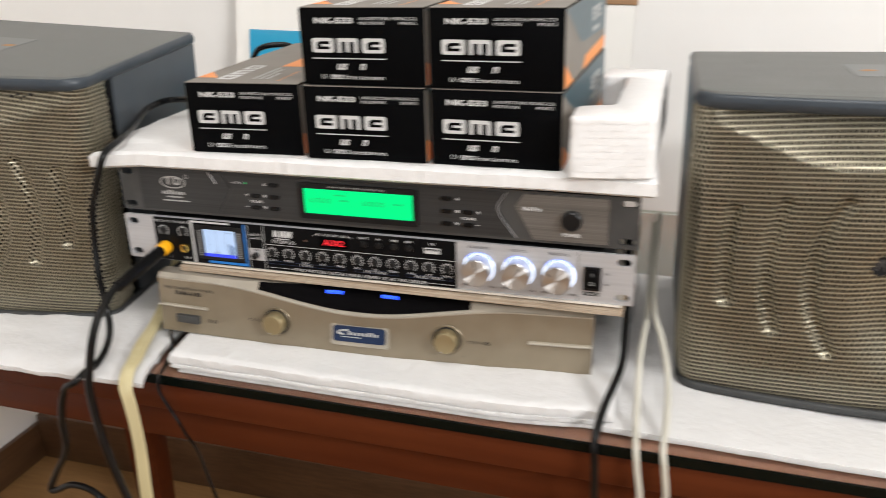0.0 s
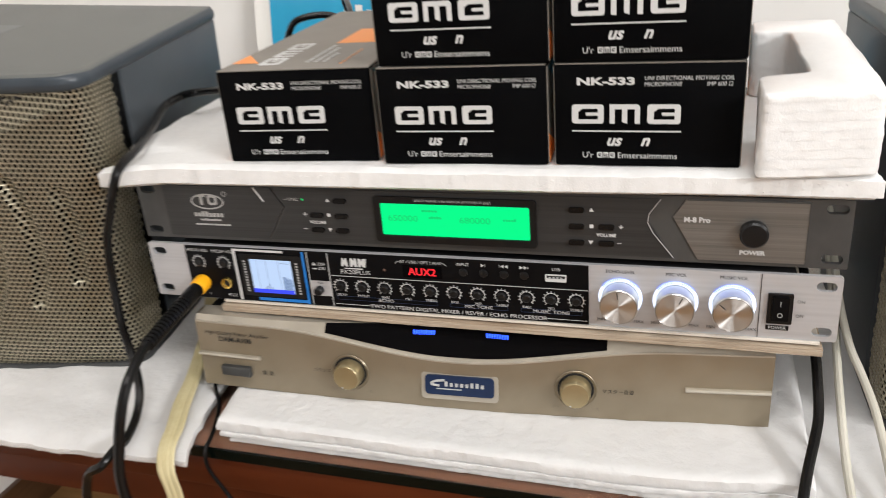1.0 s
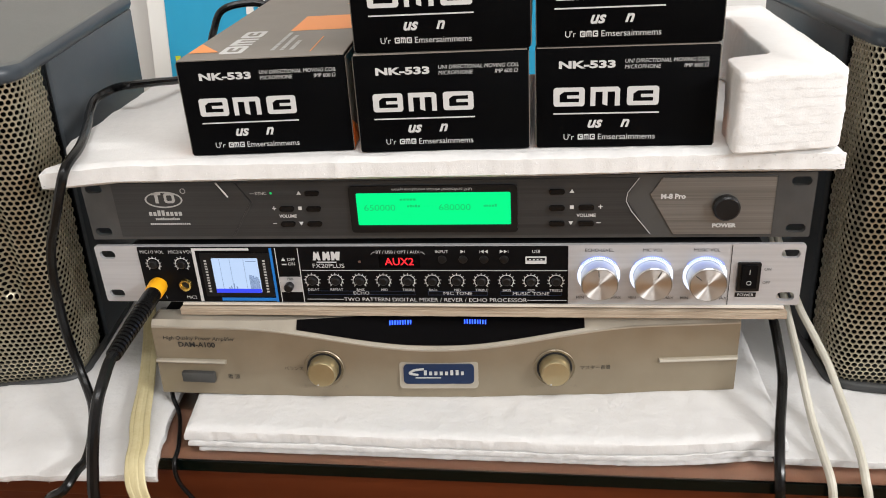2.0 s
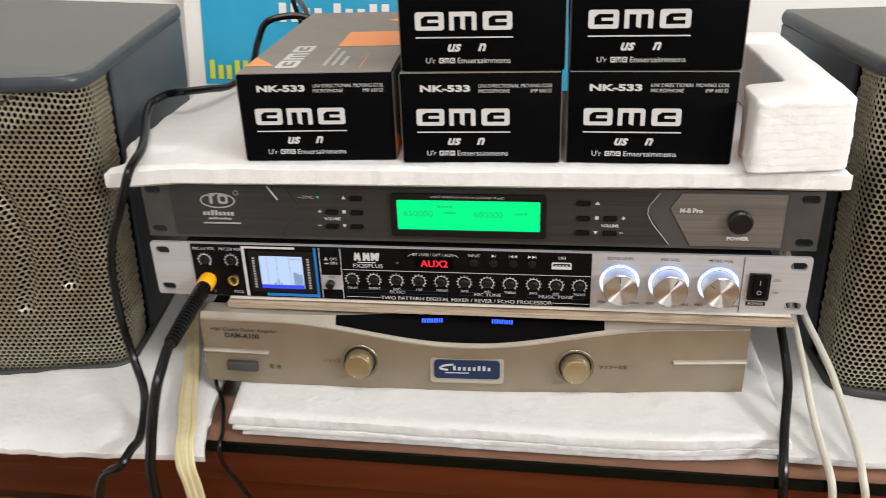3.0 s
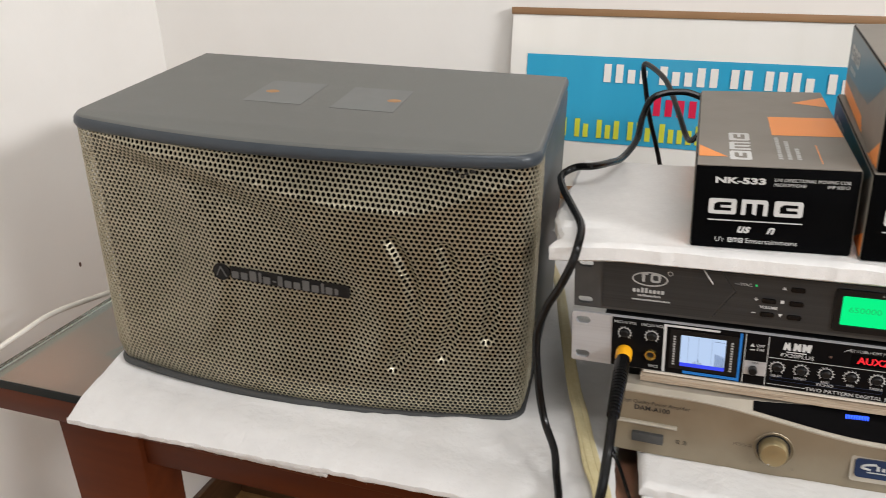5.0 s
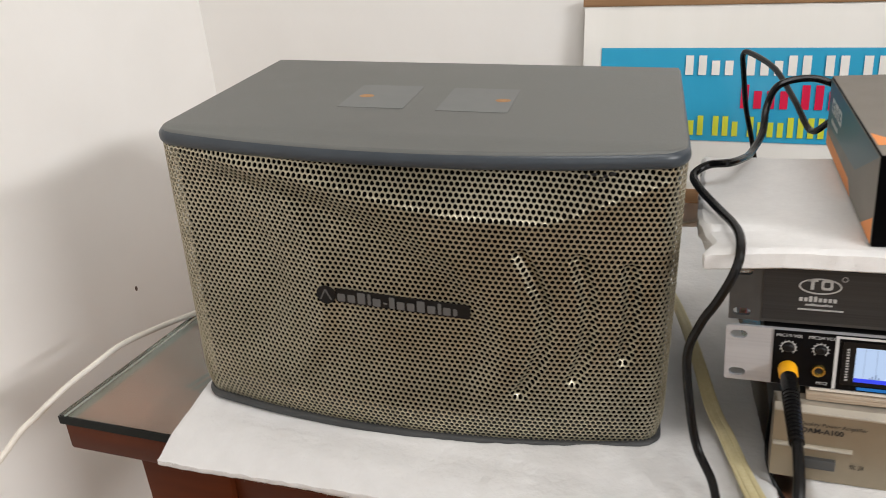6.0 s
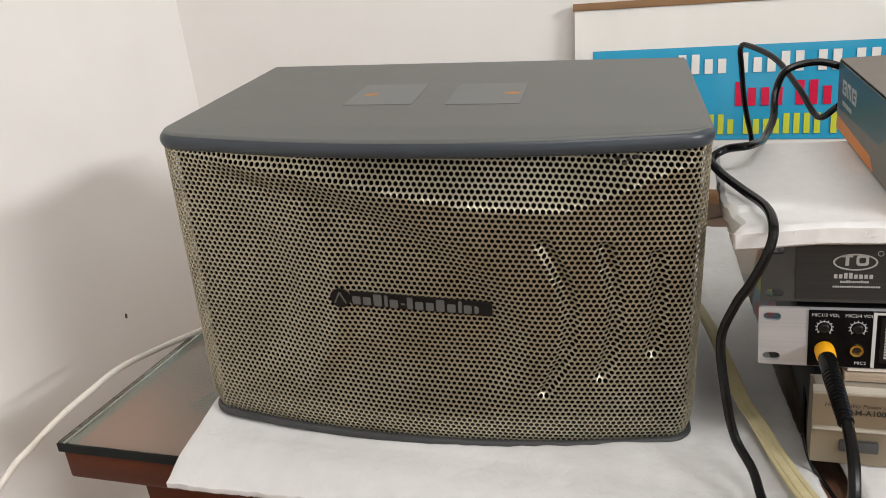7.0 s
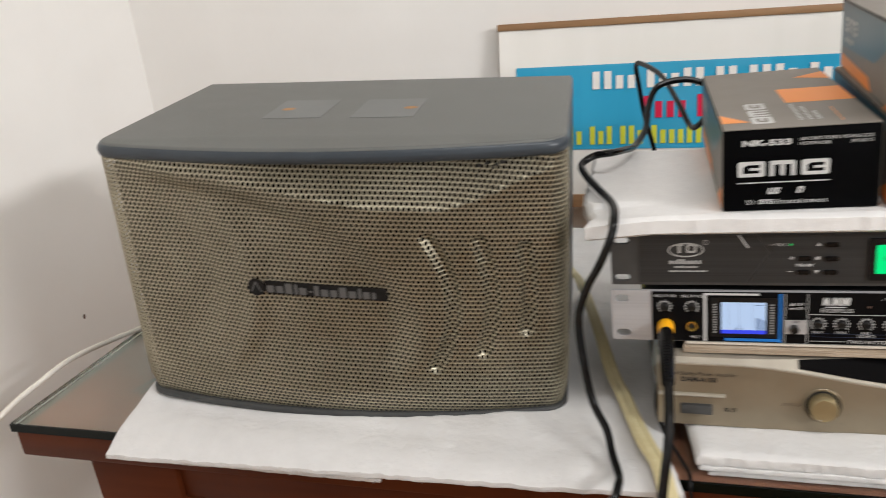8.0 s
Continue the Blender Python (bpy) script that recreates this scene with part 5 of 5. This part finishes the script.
        bmesh.ops.transform(bm, matrix=Matrix.Translation((face, 0.225 if s < 0 else 0.150, 0.036)) @ turn, verts=bm.verts[:])
        part("block_mark", bm, INK_GREY, side, shade=False)
        bm = bars(6, 0.0, 0.040, 0.0, 0.0055, -0.0002, 0, seed=11)
        bmesh.ops.transform(bm, matrix=Matrix.Translation((face, 0.222 if s < 0 else 0.155, 0.0265)) @ turn, verts=bm.verts[:])
        part("small_print", bm, INK_GREY, side, shade=False)
    return ob


first = carton(pose(-0.1545, 0.0000, 0.9558, 0, 0, 3.4))
for x, y, z, turn in ((-0.0410, 0.0010, 0.9558, 1.6), (0.0710, 0.0048, 0.9558, -0.8), (-0.0395, 0.0035, 1.0190, 0.6), (0.0715, 0.0045, 1.0190, -0.4)):
    copy_thing(first, pose(x, y, z, 0, 0, turn))

# ---------------------------------------------------------------- sign board leaning on the wall
sign = thing("sign_board", pose(-0.4745, 0.5930, 0.775, -8.0, 1.6, 0), "white and blue vinyl sign on wooden battens leaning on the wall", "sign")
SWD, SHT = 0.650, 0.281
board = bmesh.new()
g = {}
for i in range(131):
    for j in range(3):
        x = SWD * i / 130
        g[i, j] = board.verts.new((x, -0.0005 * math.sin(x * 70 + 0.6 * math.sin(x * 23)) * (0.3, 0.8, 1.0)[j], 0.012 + (SHT - 0.020) * (0, 0.72, 1)[j]))
for i in range(130):
    for j in range(2):
        board.faces.new((g[i, j], g[i + 1, j], g[i + 1, j + 1], g[i, j + 1]))
got = bmesh.ops.extrude_face_region(board, geom=board.faces[:])
bmesh.ops.translate(board, vec=(0, 0.003, 0), verts=[v for v in got["geom"] if isinstance(v, bmesh.types.BMVert)])
vinyl = part("vinyl", board, SIGN_WHITE, sign, "glossy white vinyl sheet")
band = bmesh.new()
g = {}
for i in range(131):
    for j in range(2):
        x = 0.026 + (SWD - 0.074) * i / 130
        z = (0.0895, 0.2150)[j]
        t = z / SHT
        amp_v = 0.3 + 0.5 * min(1, t / 0.72)
        g[i, j] = band.verts.new((x, -0.0014 - 0.0005 * math.sin(x * 70 + 0.6 * math.sin(x * 23)) * amp_v, z))
for i in range(130):
    band.faces.new((g[i, 0], g[i + 1, 0], g[i + 1, 1], g[i, 1]))
blue = part("blue_field", band, SIGN_BLUE, sign, "glossy sky-blue printed field")
part("batten", box(-0.002, SWD + 0.002, -0.003, 0.014, SHT - 0.010, SHT, bevel=0.001), SIGN_WOOD, sign, "brown wooden batten")
part("batten", box(-0.002, SWD + 0.002, -0.004, 0.046, 0.0, 0.020, bevel=0.001), SIGN_WOOD, sign, "brown wooden batten")


def word_row(x, z0, z1, step_x, counts, mat, seed):
    for n, count in enumerate(counts):
        rnd3 = random.Random(seed + n)
        for k in range(count):
            top = z1 if k == 0 or rnd3.random() < 0.3 else z0 + (z1 - z0) * 0.74
            part("letter_bar", box(x + step_x * k, x + step_x * (k + 0.60), -0.0030, -0.0026, z0, top), mat, blue, shade=False)
        x += step_x * (count + 0.6)


word_row(0.142, 0.179, 0.205, 0.0172, (4, 5, 2, 4, 3), SIGN_WHITE, 1)
word_row(0.2165, 0.135, 0.167, 0.0165, (4, 3, 3), SIGN_RED, 20)
word_row(0.034, 0.097, 0.124, 0.0126, (5, 2, 3, 3, 8, 3, 4), SIGN_YELLOW, 40)

# ---------------------------------------------------------------- cables
plug = thing("microphone_plug", pose(-0.1985, -0.001, MZ + 0.0143), "black jack plug with a yellow ring in the mixer's socket", "plug")
aim = Matrix.Rotation(radians(3.4), 4, "Z") @ Matrix.Rotation(radians(4.6), 4, "X") @ FRONT
part("ring", lathe([(0, 0), (0.0062, 0.0), (0.0066, 0.002), (0.0064, 0.010), (0.0056, 0.012), (0, 0.012)], 24, aim), YELLOW, plug, "bright yellow collar")
part("barrel", lathe([(0, 0.0115), (0.0056, 0.0115), (0.0061, 0.018), (0.0060, 0.030), (0, 0.030)], 24, aim), RUBBER, plug, "black rubber barrel")
prof = [(0, 0.029)]
for k in range(14):
    r = 0.0061 - 0.00009 * k
    prof += [(r, 0.0305 + 0.0038 * k), (r, 0.0328 + 0.0038 * k), (r - 0.0012, 0.0332 + 0.0038 * k), (r - 0.0012, 0.0342 + 0.0038 * k)]
prof += [(0.0035, 0.0845), (0, 0.0845)]
part("strain_relief", lathe(prof, 20, aim), RUBBER, plug, "ribbed rubber strain relief")

def cable(name, points, radius, mat, label, group="loose cables", **kw):
    return solo(name, tube(points, radius, **kw), mat, label, "cable", group)


cable("microphone_cable", [(-0.1937, -0.0800, 0.8542), (-0.1930, -0.0900, 0.8530), (-0.1922, -0.1038, 0.8465), (-0.1920, -0.1145, 0.8390), (-0.1928, -0.1245, 0.8240), (-0.1955, -0.1304, 0.8027), (-0.1975, -0.1345, 0.7778), (-0.1960, -0.1330, 0.7300), (-0.1926, -0.1275, 0.6816), (-0.1825, -0.1189, 0.6120), (-0.1694, -0.0986, 0.4723), (-0.1500, -0.1200, 0.2500), (-0.1400, -0.1000, 0.0100), (-0.0500, 0.0500, 0.0040)],
      0.0036, RUBBER, "black rubber microphone cable hanging from the mixer over the table edge")
cable("black_cable", [(-0.1615, 0.2522, 1.0079), (-0.1860, 0.2511, 1.0157), (-0.2124, 0.2410, 1.0123), (-0.2221, 0.2339, 0.9941), (-0.2245, 0.2150, 0.9750), (-0.2330, 0.1800, 0.9660), (-0.2390, 0.1400, 0.9725), (-0.2480, 0.1130, 0.9770), (-0.2640, 0.1160, 0.9740), (-0.2745, 0.1060, 0.9690), (-0.2690, 0.0839, 0.9655), (-0.2530, 0.0470, 0.9625), (-0.2375, 0.0080, 0.9612), (-0.2340, -0.0190, 0.9560), (-0.2375, -0.0270, 0.9420), (-0.2475, -0.0260, 0.9200), (-0.2572, -0.0226, 0.9017), (-0.2664, -0.0176, 0.8720), (-0.2630, -0.0252, 0.8336), (-0.2567, -0.0304, 0.8023), (-0.2450, -0.0450, 0.7860), (-0.2390, -0.0620, 0.7745), (-0.2320, -0.0850, 0.7715), (-0.2310, -0.0990, 0.7730), (-0.2344, -0.1119, 0.7680),
                     (-0.2500, -0.1102, 0.7561), (-0.2644, -0.1062, 0.7203), (-0.2717, -0.1016, 0.6836), (-0.2937, -0.0975, 0.6509), (-0.3097, -0.0952, 0.6251), (-0.3018, -0.0963, 0.6250), (-0.2762, -0.0980, 0.6378), (-0.2468, -0.0979, 0.6286), (-0.2131, -0.0922, 0.5736), (-0.1806, -0.0681, 0.3934), (-0.1600, -0.1000, 0.1500), (-0.1500, -0.0800, 0.0060), (-0.0200, 0.1000, 0.0050)],
      0.0033, RUBBER, "black cable looping over the foam and down the table front")
cable("black_cord_loop", [(-0.1661, 0.2645, 0.9726), (-0.1807, 0.2920, 0.9565), (-0.1956, 0.3254, 0.9777), (-0.2154, 0.3791, 0.9996), (-0.2401, 0.4262, 1.0083), (-0.2494, 0.4420, 1.0049), (-0.2480, 0.4566, 0.9775), (-0.2440, 0.4804, 0.9334), (-0.2360, 0.5053, 0.8880), (-0.2250, 0.5390, 0.8194), (-0.2149, 0.5543, 0.7762)],
      0.0031, RUBBER, "black cord bent to a peak in front of the sign")
strap = thing("flat_strap", pose(0.0000, 0.0000, 0.0000), "pale yellow ribbed plastic strap hanging over the table edge", "strap", "loose cables")
for k in range(5):
    shift = Vector((0.0030 * (k - 2), 0.0005 * (k % 2), 0.0004 * ((k * 2) % 3)))
    part("strand", tube([Vector(p) + shift * min(0.76, 0.26 + 0.075 * n) * (1.1 + 0.15 * math.sin(2.1 * n + k)) for n, p in enumerate([(-0.3736, 0.4194, 0.7820), (-0.3385, 0.3263, 0.7888), (-0.3024, 0.2221, 0.8034), (-0.2740, 0.1250, 0.8060), (-0.2512, 0.0620, 0.7800), (-0.2390, 0.0290, 0.7755), (-0.2264, -0.0045, 0.7720), (-0.2140, -0.0400, 0.7718), (-0.2035, -0.0665, 0.7718), (-0.1975, -0.0850, 0.7695), (-0.1935, -0.0965, 0.7590), (-0.1905, -0.0990, 0.7400), (-0.1890, -0.0980, 0.7000), (-0.1942, -0.0937, 0.5935), (-0.1799, -0.0794, 0.4433), (-0.1650, -0.1200, 0.2200), (-0.1550, -0.1000, 0.0050)])], 0.0024, seg=8, flat=0.45, side=(1.0000, -0.1500, 0.0000)), CREAM, strap)
cable("thin_cord", [(-0.2023, 0.0692, 0.8050), (-0.2081, 0.0087, 0.7862), (-0.2040, -0.0080, 0.7700), (-0.1955, -0.0200, 0.7610), (-0.1865, -0.0420, 0.7588), (-0.1805, -0.0590, 0.7595), (-0.1795, -0.0690, 0.7560), (-0.1780, -0.0715, 0.7420), (-0.1690, -0.0710, 0.7230), (-0.1600, -0.0690, 0.7000), (-0.1577, -0.0497, 0.6413), (-0.1516, -0.0236, 0.4462), (-0.1300, -0.0600, 0.0030)],
      0.0016, RUBBER, "thin black cord running under the amplifier")
cable("mains_cord", [(0.2273, 0.1215, 0.8700), (0.2310, 0.0700, 0.8480), (0.2350, 0.0300, 0.8210), (0.2360, 0.0120, 0.8080), (0.2360, -0.0050, 0.7950), (0.2330, -0.0200, 0.7870), (0.2280, -0.0400, 0.7780), (0.2240, -0.0600, 0.7680), (0.2228, -0.0705, 0.7570), (0.2240, -0.0730, 0.7390), (0.2250, -0.0720, 0.7000), (0.2251, -0.0510, 0.5952), (0.2266, -0.0291, 0.3949), (0.2400, -0.0600, 0.0040)],
      0.0033, RUBBER, "thick black mains cord hanging over the table edge")
cable("white_cable", [(0.2489, 0.1403, 0.8700), (0.2510, 0.0850, 0.8330), (0.2516, 0.0537, 0.8130), (0.2503, 0.0260, 0.8045), (0.2500, 0.0029, 0.7952), (0.2506, -0.0151, 0.7838), (0.2516, -0.0317, 0.7735), (0.2528, -0.0500, 0.7660), (0.2545, -0.0670, 0.7575), (0.2566, -0.0722, 0.7410), (0.2615, -0.0712, 0.7000), (0.2650, -0.0515, 0.5954), (0.2585, -0.0274, 0.3952), (0.2600, -0.0600, 0.0040)],
      0.0027, WHITE_CABLE, "off-white cable hanging over the table edge")
cable("white_cable", [(0.2523, 0.1511, 0.8750), (0.2535, 0.0850, 0.8400), (0.2580, 0.0500, 0.8187), (0.2649, 0.0330, 0.8050), (0.2709, 0.0140, 0.7930), (0.2742, -0.0040, 0.7820), (0.2757, -0.0250, 0.7735), (0.2757, -0.0500, 0.7668), (0.2752, -0.0670, 0.7578), (0.2776, -0.0725, 0.7420), (0.2808, -0.0712, 0.7050), (0.2829, -0.0493, 0.5755), (0.2725, -0.0276, 0.3953), (0.2700, -0.0600, 0.0040)],
      0.0027, WHITE_CABLE, "off-white cable hanging over the table edge")
cable("white_cable", [(-0.6918, 0.2999, 0.7751), (-0.7593, 0.2588, 0.7737), (-0.8120, 0.2000, 0.7690), (-0.8450, 0.1500, 0.7670), (-0.8660, 0.1100, 0.7670), (-0.8840, 0.0650, 0.7660), (-0.8935, 0.0280, 0.7590), (-0.9035, -0.0060, 0.7500), (-0.9140, -0.0390, 0.7360), (-0.9260, -0.0720, 0.7170), (-0.9548, -0.1761, 0.6331), (-0.9830, -0.2634, 0.4685), (-1.0200, -0.4000, 0.2500), (-1.0300, -0.5000, 0.0050)],
      0.0034, WHITE_LEAD, "off-white cable running from behind the loudspeaker off the table")
cable("wall_wire", [(-0.60, 0.6475, 0.660), (-0.42, 0.6475, 0.700), (-0.324, 0.6475, 0.718), (-0.291, 0.6475, 0.7266), (-0.20, 0.6475, 0.735), (0.10, 0.6475, 0.730)], 0.0018, WHITE_CABLE, "thin white wire along the back wall")
